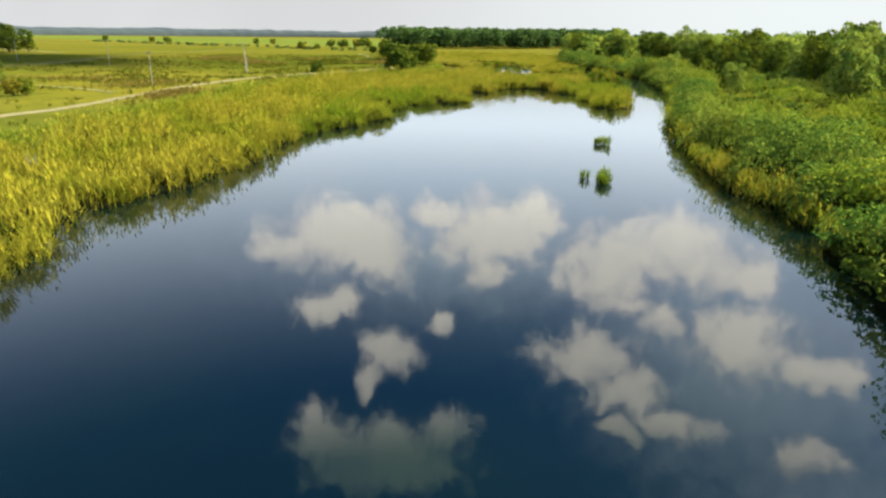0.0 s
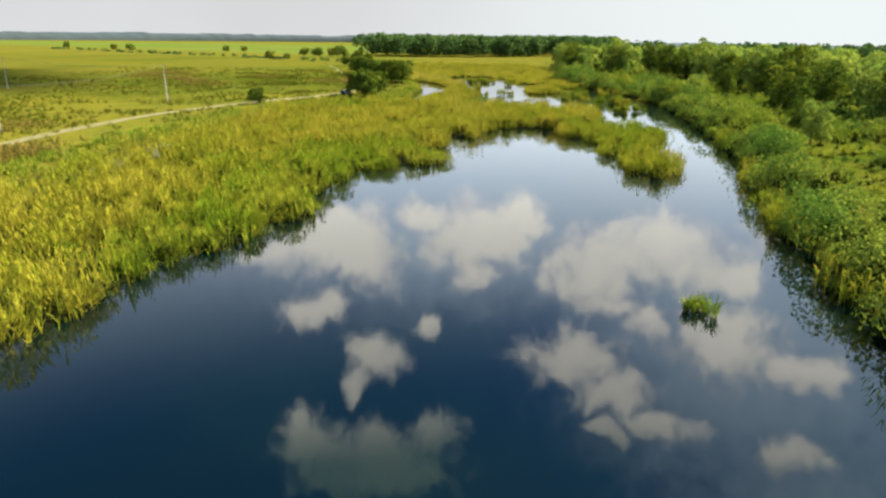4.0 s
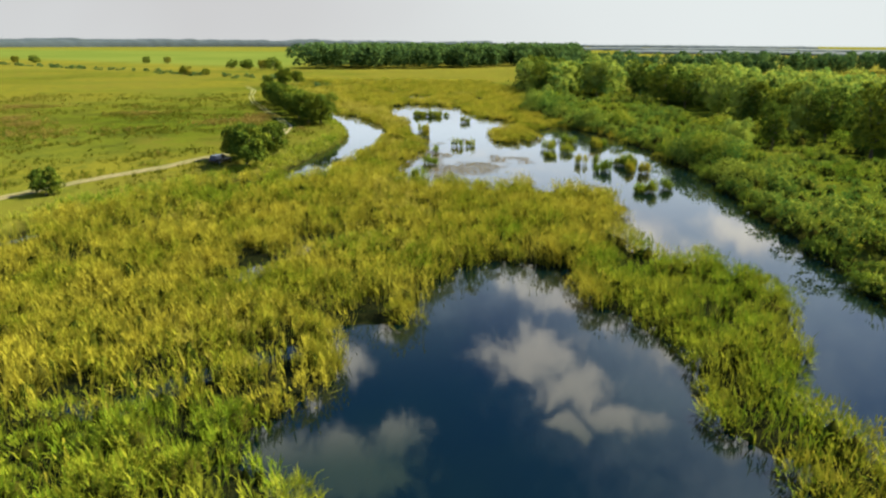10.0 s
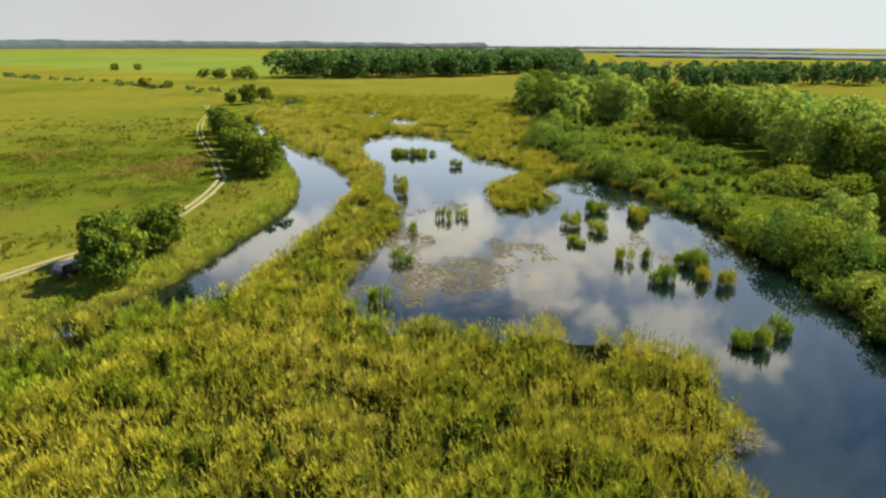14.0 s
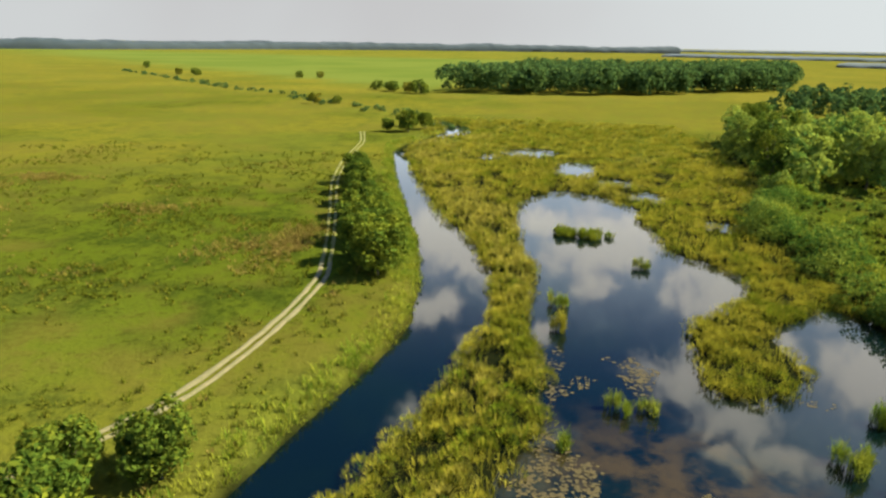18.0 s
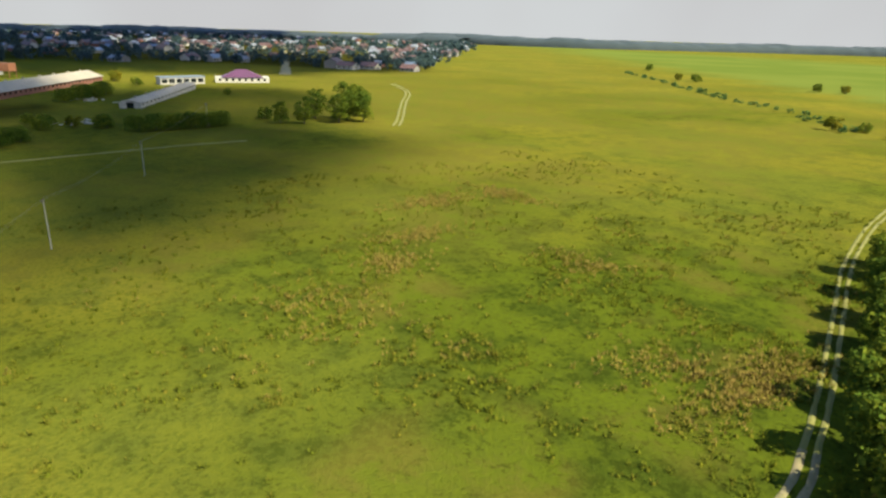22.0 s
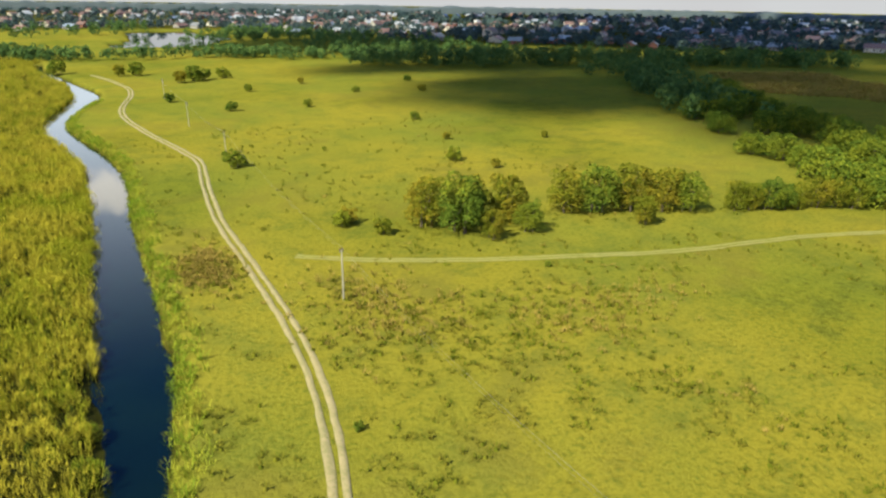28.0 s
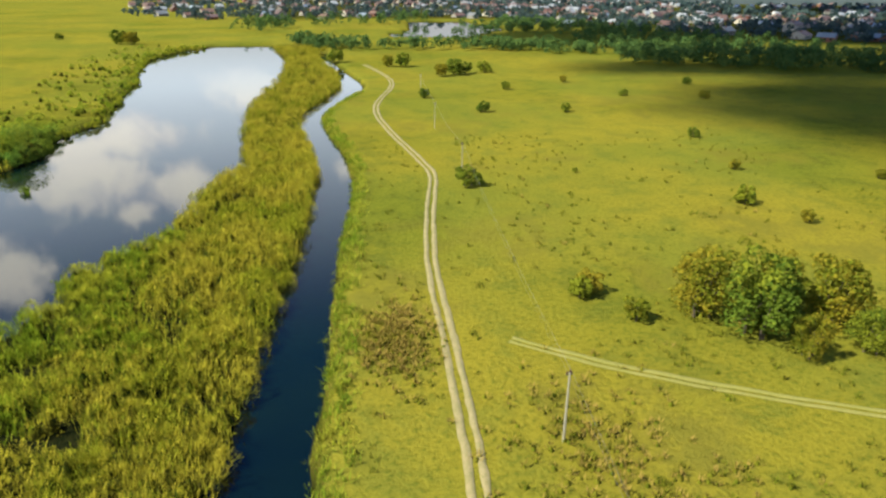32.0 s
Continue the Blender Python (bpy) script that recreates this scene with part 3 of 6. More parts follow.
def build_ground():
    gx, gy = spaced(-105, 75, 1.5, 4600), spaced(-60, 400, 1.5, 4700)
    x, y = np.meshgrid(gx, gy)
    h = land_height(x, y)
    w, k = x.shape[1], x.shape[0]
    i = np.arange(k * w).reshape(k, w)
    quads = np.stack([i[:-1, :-1], i[:-1, 1:], i[1:, 1:], i[1:, :-1]], -1).reshape(-1, 4)
    me = mesh_from("ground", np.stack([x, y, h], -1).reshape(-1, 3), quads, GRASS, True)
    dry = ramp(vnoise(x, y, 22, 8) + 0.6 * vnoise(x, y, 7, 9), 0.15, 0.7) * (1 - wetness(x, y))
    dry = np.maximum(dry, np.exp(-(((x + 100) / 20) ** 2 + ((y - 298) / 22) ** 2) * 1.3) * 0.9)
    strip = ramp(-x, 150, 260) * ramp(y, 340, 430) * (1 - ramp(y + 0.45 * (x + 400), 480, 640))
    dry = np.clip(np.maximum(dry * 0.7, strip), 0, 1)
    dry = np.maximum(dry, 0.8 * ramp(x, -40, 0) * ramp(y, 455, 490))
    dry = np.maximum(dry, 1.2 * (1 - ramp(area_distance(x, y, DRY_FIELD), -10, 6)))
    dry = np.maximum(dry, 0.95 * ramp(-x, 55, 130) * ramp(y, 250, 340) * (1 - ramp(y + 0.75 * (x + 337), 780, 830)) * ramp(vnoise(x, y, 34, 52) + 0.5 * vnoise(x, y, 11, 53), -0.7, 0.5))
    crop = ramp(y + 0.75 * (x + 337), 830, 850) * (1 - ramp(y + 0.05 * x, 1500, 1540)) * ramp(-x, 60, 90) * 0.9
    mud_and_dark = np.maximum(wetness(x, y), 1 - ramp(water_distance(x, y), -0.5, 0.6))
    mud_and_dark = mud_and_dark * (1 - ramp(y, 360, 420))
    mud_and_dark = np.maximum(mud_and_dark, 0.7 * (1 - ramp(area_distance(x, y, YARD), -6, 8)))
    # the village's ground is darkened towards the same near-black olive
    mud_and_dark = np.maximum(mud_and_dark, 0.75 * (1 - ramp(area_distance(x, y, VILLAGE), -15, 30)))
    lush = np.exp(-(((x + 42) / 62) ** 2 + ((y - 278) / 72) ** 2)) * (0.85 + 0.5 * vnoise(x, y, 18, 31))
    lush = np.clip(np.maximum(lush, ramp(bank_side(x, y), 0, 8) * ramp(y, -20, 10) * (1 - ramp(y, 330, 420))) + 0.35 * ramp(vnoise(x, y, 33, 32), 0.0, 0.8) + 0.3 * ramp(y, 225, 290) * (1 - ramp(y, 560, 640)), 0, 1)
    colour = me.color_attributes.new("cover", "FLOAT_COLOR", "POINT")
    colour.data.foreach_set("color", np.stack([dry * 0.8, crop, mud_and_dark, lush], -1).astype(np.float32).ravel())
    tagged(new("ground", me), "yellow-green grazed meadow and marsh ground reaching the horizon", "ground", kind="structure")


def build_water():
    x0, x1, y0, y1 = -420, 160, -680, 760
    me = mesh_from("water", [(x0, y0, 0), (x1, y0, 0), (x1, y1, 0), (x0, y1, 0)], [(0, 1, 2, 3)], WATER)
    tagged(new("water", me), "still dark blue pond and canal water mirroring the clouds", "water", kind="structure")


def ribbon(name, line, width, lift, mat, seed, ragged=0.28):
    """A strip of worn ground along a line, with ragged edges, lying on the land."""
    p = smooth_line(line, 1.2)[:, :2]
    t = np.gradient(p, axis=0)
    t /= np.linalg.norm(t, axis=1)[:, None]
    side = np.stack([-t[:, 1], t[:, 0]], 1)
    rows = []
    for k, f in enumerate((-0.5, -0.2, 0.2, 0.5)):
        q = p + side * (width * f * (1 + ragged * (vnoise(p[:, 0], p[:, 1], 1.4, seed + k) + 0.7 * vnoise(p[:, 0], p[:, 1], 6.0, seed + k + 9))))[:, None]
        h = land_height(q[:, 0], q[:, 1])
        rows.append(np.column_stack([q, h + (lift * (width > 3 and 4 or 1) if abs(f) < 0.4 else lift * 0.4)]))
    v = np.stack(rows, 1).reshape(-1, 3)
    i = np.arange(len(p) * 4).reshape(-1, 4)
    f = np.concatenate([np.stack([i[:-1, k], i[:-1, k + 1], i[1:, k + 1], i[1:, k]], -1) for k in range(3)])
    return mesh_from(name, v, f, mat)


def build_track(line, gauge, width, label, seed, mat=None):
    """Two wheel ruts, or one worn band where gauge is 0."""
    root = tagged(new("dirt_track"), label, "track", kind="structure")
    p = smooth_line(line, 2.0)[:, :2]
    t = np.gradient(p, axis=0)
    t /= np.linalg.norm(t, axis=1)[:, None]
    side = np.stack([-t[:, 1], t[:, 0]], 1)
    for s in (-1, 1) if gauge else (0,):
        rut = new("wheel_rut", ribbon("wheel_rut", p + side * gauge / 2 * s, width, 0.15, mat or TRACK, seed + s * 3))
        rut.parent = root


build_ground()
build_water()
build_track(MAIN_TRACK, 1.25, 0.72, "pale double-rut dirt track through the meadow beside the canal", 20)
build_track(UPPER_TRACK, 1.25, 0.6, "worn grassy double-rut track past the willow row", 30, FAINT)
build_track(SIDE_TRACK, 0.9, 0.6, "faint dirt track branching across the meadow", 40, FAINT)
build_track(FAR_TRACK, 2.2, 1.1, "faint double-rut track climbing away over the meadow", 60, FAINT)
build_track([(-500, 452), (-530, 468), (-1017, 693), (-1300, 826)], 0, 8.0, "straight pale village road running to the horizon", 80)

# ---- reeds, sedge, grass ----
def blades(origin, height, width, lean, turn, bend=0.5, parts=2):
    """Tapered bent blades as quads with pointed ends: arrays in, verts and quads out."""
    n = len(height)
    d = np.stack([np.cos(turn), np.sin(turn), np.zeros(n)], 1)
    across = np.stack([-np.sin(turn), np.cos(turn), np.zeros(n)], 1)
    rows = []
    for k in range(parts + 1):
        s = k / parts
        out = lean * (s * (1 - bend) + bend * s * s) * height
        up = height * s * np.sqrt(np.clip(1 - (lean * s * 0.85) ** 2, 0.15, 1)) - np.where(lean > 0.8, (s * s) * height * 0.25, 0)
        c = origin + d * out[:, None] + np.array([0, 0, 1.0]) * up[:, None]
        w = (width * (1.0 if k == 0 else 0.95 if k < parts else 0.12) / 2)[:, None]
        rows += [c - across * w, c + across * w]
    v = np.stack(rows, 1)
    i = np.arange(n)[:, None] * (2 * parts + 2)
    f = np.concatenate([i + np.array([[2 * k, 2 * k + 1, 2 * k + 3, 2 * k + 2]]) for k in range(parts)])
    return v.reshape(-1, 3), f


class Heap:
    """Gathers verts and quads of many pieces into one mesh."""

    def __init__(self):
        self.v, self.f, self.n = [], [], 0

    def add(self, v, f):
        self.v.append(v)
        self.f.append(f + self.n)
        self.n += len(v)

    def mesh(self, name, mat):
        return mesh_from(name, np.concatenate(self.v), np.concatenate(self.f), mat)


def reeds(heap, rng, p, tall, leaf=0.06, leaves=6, plume=True, bends=2):
    """Reed plants at p (n, 3): a stalk, steep arching leaves up the stalk, a drooping plume."""
    n = len(p)
    if not n:
        return
    sway = rng.uniform(0, 2 * np.pi, n)
    heap.add(*blades(p, tall, np.full(n, leaf * 0.55), rng.uniform(0.03, 0.2, n), sway, parts=1))
    for k in range(leaves):
        at = rng.uniform(0.22, 0.8, n)
        base = p + np.stack([0.1 * np.cos(sway), 0.1 * np.sin(sway), at * tall * 0.96], 1)
        heap.add(*blades(base, rng.uniform(0.5, 1.0, n), rng.uniform(0.7, 1.3, n) * leaf, rng.uniform(0.3, 0.85, n), rng.uniform(0, 6.28, n), parts=bends))
    if plume:
        top = p + np.stack([0.16 * tall * np.cos(sway) * 0.6, 0.16 * tall * np.sin(sway) * 0.6, tall * 0.94], 1)
        heap.add(*blades(top, rng.uniform(0.25, 0.45, n), np.full(n, leaf * 1.7), rng.uniform(0.2, 0.7, n), sway + rng.normal(0, 0.5, n), parts=bends))


def mounds(heap, rng, c, r, h, per, length, width, splay=1.0):
    """Tussocks: blades springing from rounded mounds at c, so that the growth closes into humps."""
    n = len(c) * per
    if not n:
        return
    k = np.repeat(np.arange(len(c)), per)
    up = rng.uniform(0.02, 1, n) ** 0.75
    out, phi = np.sqrt(1 - up * up), rng.uniform(0, 6.283, n)
    size = rng.uniform(0.65, 1.35, n) * length
    at = c[k] + np.stack([r[k] * out * np.cos(phi), r[k] * out * np.sin(phi), h[k] * up - 0.35 * size], 1)
    at[:, 2] = np.maximum(at[:, 2], c[k, 2] - 0.1)
    heap.add(*blades(at, size, rng.uniform(0.65, 1.35, n) * width, splay * (0.55 * out + rng.uniform(0.05, 0.45, n)), phi + rng.normal(0, 0.6, n), parts=1))


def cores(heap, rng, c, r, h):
    """Rough little humps added inside tussocks to stop the light and deepen their shade."""
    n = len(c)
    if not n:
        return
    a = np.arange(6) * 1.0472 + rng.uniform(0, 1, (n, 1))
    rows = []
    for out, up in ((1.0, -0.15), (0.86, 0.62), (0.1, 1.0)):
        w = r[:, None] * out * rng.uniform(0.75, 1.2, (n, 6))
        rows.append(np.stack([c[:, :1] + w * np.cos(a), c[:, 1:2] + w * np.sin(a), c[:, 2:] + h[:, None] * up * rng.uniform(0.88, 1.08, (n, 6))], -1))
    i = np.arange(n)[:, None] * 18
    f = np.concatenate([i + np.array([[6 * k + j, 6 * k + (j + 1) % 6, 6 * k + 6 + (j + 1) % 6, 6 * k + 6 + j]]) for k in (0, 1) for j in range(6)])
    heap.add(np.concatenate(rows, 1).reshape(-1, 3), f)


def scatter(rng, x0, x1, y0, y1, per_m2):
    n = int((x1 - x0) * (y1 - y0) * per_m2)
    return rng.uniform(x0, x1, n), rng.uniform(y0, y1, n)


CELLS = np.random.default_rng(77).random((3, 64, 64))


def stools(x, y, cell):
    """How far a place lies inside its clump of growth (0 at the border between two clumps), and the clump's own number."""
    u, v = x / cell, y / cell
    i, j = np.floor(u).astype(int), np.floor(v).astype(int)
    first, second, own = np.full(x.shape, 9.0), np.full(x.shape, 9.0), np.zeros(x.shape)
    for a in (-1, 0, 1):
        for b in (-1, 0, 1):
            p, q = (i + a) % 64, (j + b) % 64
            d = np.hypot(i + a + CELLS[0, p, q] - u, j + b + CELLS[1, p, q] - v)
            nearer = d < first
            second = np.where(nearer, first, np.minimum(second, d))
            own = np.where(nearer, CELLS[2, p, q], own)
            first = np.where(nearer, d, first)
    return second - first, own


def marsh_points(rng, x0, x1, y0, y1, per_m2, margin=-0.5, clear=1.0):
    """Plant places on the marsh, thinned into clumps and gaps, never in open water."""
    x, y = scatter(rng, x0, x1, y0, y1, per_m2)
    keep = (canal_distance(x, y) > -0.3) & (canal_side(x, y) > 0) & (bank_side(x, y) < 1)
    x, y = x[keep], y[keep]
    d = water_distance(x, y)
    gap = vnoise(x, y, 5.5, 11) + 0.7 * vnoise(x, y, 2.1, 12)
    run = np.minimum(line_distance(x, y, np.array(REED_GAP, float)), line_distance(x, y, np.array(INLET, float)) + 0.3) + 0.8 * vnoise(x, y, 2.5, 33)
    inside, own = stools(x, y, 4.2)
    open_part = ramp(vnoise(x, y, 11, 41), -0.35, 0.5)
    gap = np.where(inside < 0.06 * open_part * (0.4 + own), -9, gap)
    gap = np.where((canal_distance(x, y) < 7) & (y < 150), 1.0, gap)
    keep = (d > margin) & (gap > -0.85 + 0.3 * rng.random(len(x))) & (run > clear)
    return x[keep], y[keep], d[keep]


def green_part(x, y, d):
    """Where the lush green sedge replaces the yellowing reed: the shore tongues and the spit."""
    spit = ramp(x, 25, 28) * (1 - ramp(y, 168, 176)) * (0.25 + 0.75 * ramp(y, 134, 138))
    tongue = (1 - ramp(d, 6, 9 + 9 * ramp(y, 95, 120))) * ramp(y, 80, 95) * (1 - ramp(y, 140, 144)) * ramp(20 - x, 0, 5) * ramp(x, -30, -22)
    herbs = 0.9 * np.exp(-(((x - 6) / 5) ** 2 + ((y - 173) / 6) ** 2)) + 0.9 * np.exp(-(line_distance(x, y, np.array([(-22, 194), (-12, 202), (-6, 211)], float)) / 4) ** 2)
    return np.clip(spit + tongue + herbs + 0.35 * ramp(vnoise(x, y, 9, 13), 0.2, 0.7) * ramp(y, 50, 90), 0, 1)


def straw_part(x, y):
    """Where the reed has turned to straw: the canal's marsh side in the north, and patches inland."""
    strip = ramp(canal_distance(x, y), 0.5, 3) * (1 - ramp(canal_distance(x, y), 10, 18)) * ramp(y, 268, 300) * (1 - ramp(y, 420, 450))
    patch = 0.25 * ramp(vnoise(x, y, 13, 61) + 0.5 * vnoise(x, y, 5, 62), 0.25, 0.8) * ramp(y, 120, 160)
    return np.clip(0.85 * strip * (0.7 + 0.5 * vnoise(x, y, 9, 63)) + patch, 0, 1)


def bed_height(x, y):
    """How the growth swells and sinks: broad lobes with low seams between them, tallest along the canal."""
    inside, own = stools(x, y, 9.5)
    lobe = 0.74 + 0.26 * ramp(inside, 0.0, 0.32) + 0.14 * (own - 0.5)
    tall = 1 + 0.34 * (1 - ramp(canal_distance(x, y), 3, 11)) * ramp(y, 20, 60) * (1 - ramp(y, 205, 216))
    return lobe * tall * (1 - 0.32 * ramp(y, 208, 222)) * (1 - 0.25 * ramp(x, 28, 32) * ramp(y, 245, 250)) * (1 - 0.2 * ramp(y, 320, 350))


def build_marsh():
    zones = [((-46, 50, 38, 150), 2.6, True, "near shore"), ((-36, 50, 150, 222), 2.6, True, "head of the pond"), ((-48, -14, 4, 38), 2.4, True, "reed shore"), ((-48, -14, -60, 4), 1.7, False, "south"),
             ((-52, 0, -260, -60), 0.8, False, "far south"), ((-40, 62, 222, 300), 2.0, True, "between canal and lagoon"), ((-46, 72, 300, 380), 1.2, False, "north"),
             ((-60, 72, 380, 480), 0.6, False, "far north")]
    for k, (box, per, fine, place) in enumerate(zones):
        rng = np.random.default_rng(100 + k)
        x, y, d = marsh_points(rng, *box, per)
        z = np.maximum(land_height(x, y), -0.35)
        lush = rng.random(len(x)) < green_part(x, y, d)
        p = np.stack([x, y, z], 1)
        patch = vnoise(x, y, 7, 14)
        dome = vnoise(x, y, 3.2, 15)
        tall = 3.0 + 0.5 * patch + 0.45 * dome + rng.normal(0, 0.2, len(x)) - z * 0.5
        tall *= bed_height(x, y)
        inside, own = stools(x, y, 4.2)
        tall *= 0.55 + 0.3 * ramp(inside, 0, 0.4) + 0.28 * own
        tall *= np.where(lush, 0.72 + 0.25 * dome, 1.0) * (0.85 + 0.15 * ramp(d, -0.5, 1.8))
        big = 1.0 if fine else (1.5 if per > 1.0 else 2.3)
        mx, my, md = marsh_points(rng, *box, 0.36 if fine else 0.22 if per > 1.0 else 0.1, -0.1, 2.0)
        mz = np.maximum(land_height(mx, my), -0.1)
        mlush = rng.random(len(mx)) < green_part(mx, my, md)
        mr = rng.uniform(0.8, 1.5, len(mx)) * (1.0 if fine else 1.25 if per > 1.0 else 1.7)
        mh = bed_height(mx, my) * (2.75 + 0.5 * vnoise(mx, my, 7, 14)) * np.where(mlush, 0.88, 1.0) * rng.uniform(0.72, 1.12, len(mx)) * (0.85 + 0.15 * ramp(md, 0, 2.5))
        inside, own = stools(mx, my, 4.2)
        mh *= 0.42 + 0.38 * ramp(inside, 0, 0.45) + 0.36 * own
        mc = np.stack([mx, my, mz], 1)
        # humps added under the reeds and along the rim to block light
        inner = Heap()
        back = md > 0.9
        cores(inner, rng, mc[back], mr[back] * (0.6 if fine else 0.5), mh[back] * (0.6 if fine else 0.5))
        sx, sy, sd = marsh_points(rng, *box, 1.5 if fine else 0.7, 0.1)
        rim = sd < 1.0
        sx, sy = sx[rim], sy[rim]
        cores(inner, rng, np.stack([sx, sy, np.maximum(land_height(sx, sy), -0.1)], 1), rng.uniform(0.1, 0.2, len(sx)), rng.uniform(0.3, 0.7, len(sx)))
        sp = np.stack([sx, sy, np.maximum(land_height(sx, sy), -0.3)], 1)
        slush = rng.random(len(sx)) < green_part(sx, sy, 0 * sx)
        tagged(new("dead_stems", inner.mesh("dead_stems", SHADE_CORE)), "near-black humps of dead stems added inside the reed bed to block light", "reeds", "marsh plants", "stuff")
        straw, mstraw, sstraw = [rng.random(len(a)) < straw_part(a, b) for a, b in ((x, y), (mx, my), (sx, sy))]
        lush, mlush, slush = lush & ~straw, mlush & ~mstraw, slush & ~sstraw
        for name, pick, mat, label in (("straw_reed_bed", straw, STRAW, "pale straw-coloured reed strip along the canal"), ("reed_bed", ~lush & ~straw, REED, "dense yellowing reed bed with drooping plumes in the marsh"),
                                       ("sedge_bed", lush, SEDGE, "lush bright green sedge along the marsh edge")):
            if pick.sum() < 20:
                continue
            heap = Heap()
            humps = mlush if mat is SEDGE else mstraw if mat is STRAW else ~mlush & ~mstraw
            sedge = mat is SEDGE
            mounds(heap, rng, mc[humps], mr[humps], mh[humps], (150 if sedge else 130) if fine else 52, 0.52 if sedge else 0.56 if fine else 0.9, 0.066 * big, 1.0)
            reeds(heap, rng, p[pick], np.maximum(tall[pick], 0.5), 0.065 * big, 4 if fine else 3, mat is not SEDGE, 2 if k == 0 else 1)
            edge = sp[slush if mat is SEDGE else sstraw if mat is STRAW else ~slush & ~sstraw]
            reeds(heap, rng, edge, rng.uniform(1.2, 2.1, len(edge)), 0.065 * big, 4, False, 1)
            tagged(new(name, heap.mesh(name, mat)), label, "reeds", "marsh plants", "stuff")


def build_tuft(name, x, y, r, tall, mat, label, seed, per=22):
    """One clump of reeds standing in open water."""
    rng = np.random.default_rng(seed)
    n = max(14, int(per * r * r * 3.1))
    stool = rng.integers(0, 4, n)
    sa, sq = rng.uniform(0, 6.28, 4), r * rng.uniform(0.15, 0.95, 4)
    size = r * rng.uniform(0.3, 0.6, 4)
    a, q = rng.uniform(0, 6.28, n), np.sqrt(rng.random(n))
    px, py = sq[stool] * np.cos(sa[stool]) * 1.25 + size[stool] * q * np.cos(a), sq[stool] * np.sin(sa[stool]) + size[stool] * q * np.sin(a)
    high = tall * rng.uniform(0.55, 1.15, 4)[stool]
    heap = Heap()
    reeds(heap, rng, np.stack([px, py, np.full(n, -0.3)], 1), high * (1.1 - 0.4 * q ** 2) * rng.uniform(0.75, 1.15, n), 0.06, 5, mat is REED)
    ob = tagged(new(name, heap.mesh(name, mat)), label, "reeds", "reed clumps in the water")
    ob.location = (x, y, 0)
    ob.rotation_euler.z = rng.uniform(0, 6.28)


def build_tufts():
    light = "small clump of green reeds standing in shallow water"
    for k, (x, y, r, h) in enumerate([(18.9, 80.7, 0.9, 1.5), (14.4, 58.6, 1.1, 1.6), (12.8, 60.5, 0.5, 1.0), (22, 248, 1.1, 2.1), (25, 249, 0.9, 2.0), (15.7, 274, 1.3, 2.2),
                                      (41.2, 242.7, 1.5, 2.6), (44.6, 239.5, 1.4, 2.7), (47.2, 251, 1.9, 2.3), (15, 228, 1.3, 2.0), (39.4, 234, 1.2, 1.3), (28.4, 293, 1.2, 1.9)]):
        build_tuft("reed_clump", x, y, r, h, REED_GREEN, light, 200 + k)
    for k, (x, y, r, h) in enumerate([(43, 226.4, 1.0, 2.1), (45.8, 226.5, 0.9, 2.0), (11.7, 215, 1.3, 2.6), (16.3, 266, 1.2, 2.8), (51, 224, 2.2, 2.7), (45.2, 218, 1.6, 2.9),
                                      (51.2, 217.5, 1.6, 2.4), (47.2, 202, 1.8, 2.4), (50.5, 204, 1.2, 2.3), (53, 246.5, 2.2, 2.0), (54.5, 249, 1.6, 1.8), (17, 241, 0.9, 2.0)]):
        build_tuft("reed_clump", x, y, r, h, REED_GREEN if k % 3 else REED, "dense reed clump rising from the lagoon", 230 + k)
    for k in range(5):
        build_tuft("reed_islet", 15.5 + 1.9 * k, 309 + 0.6 * math.sin(k * 2.1), 2.0, 2.0, SEDGE, "long low reed islet in the lagoon", 260 + k, 14)


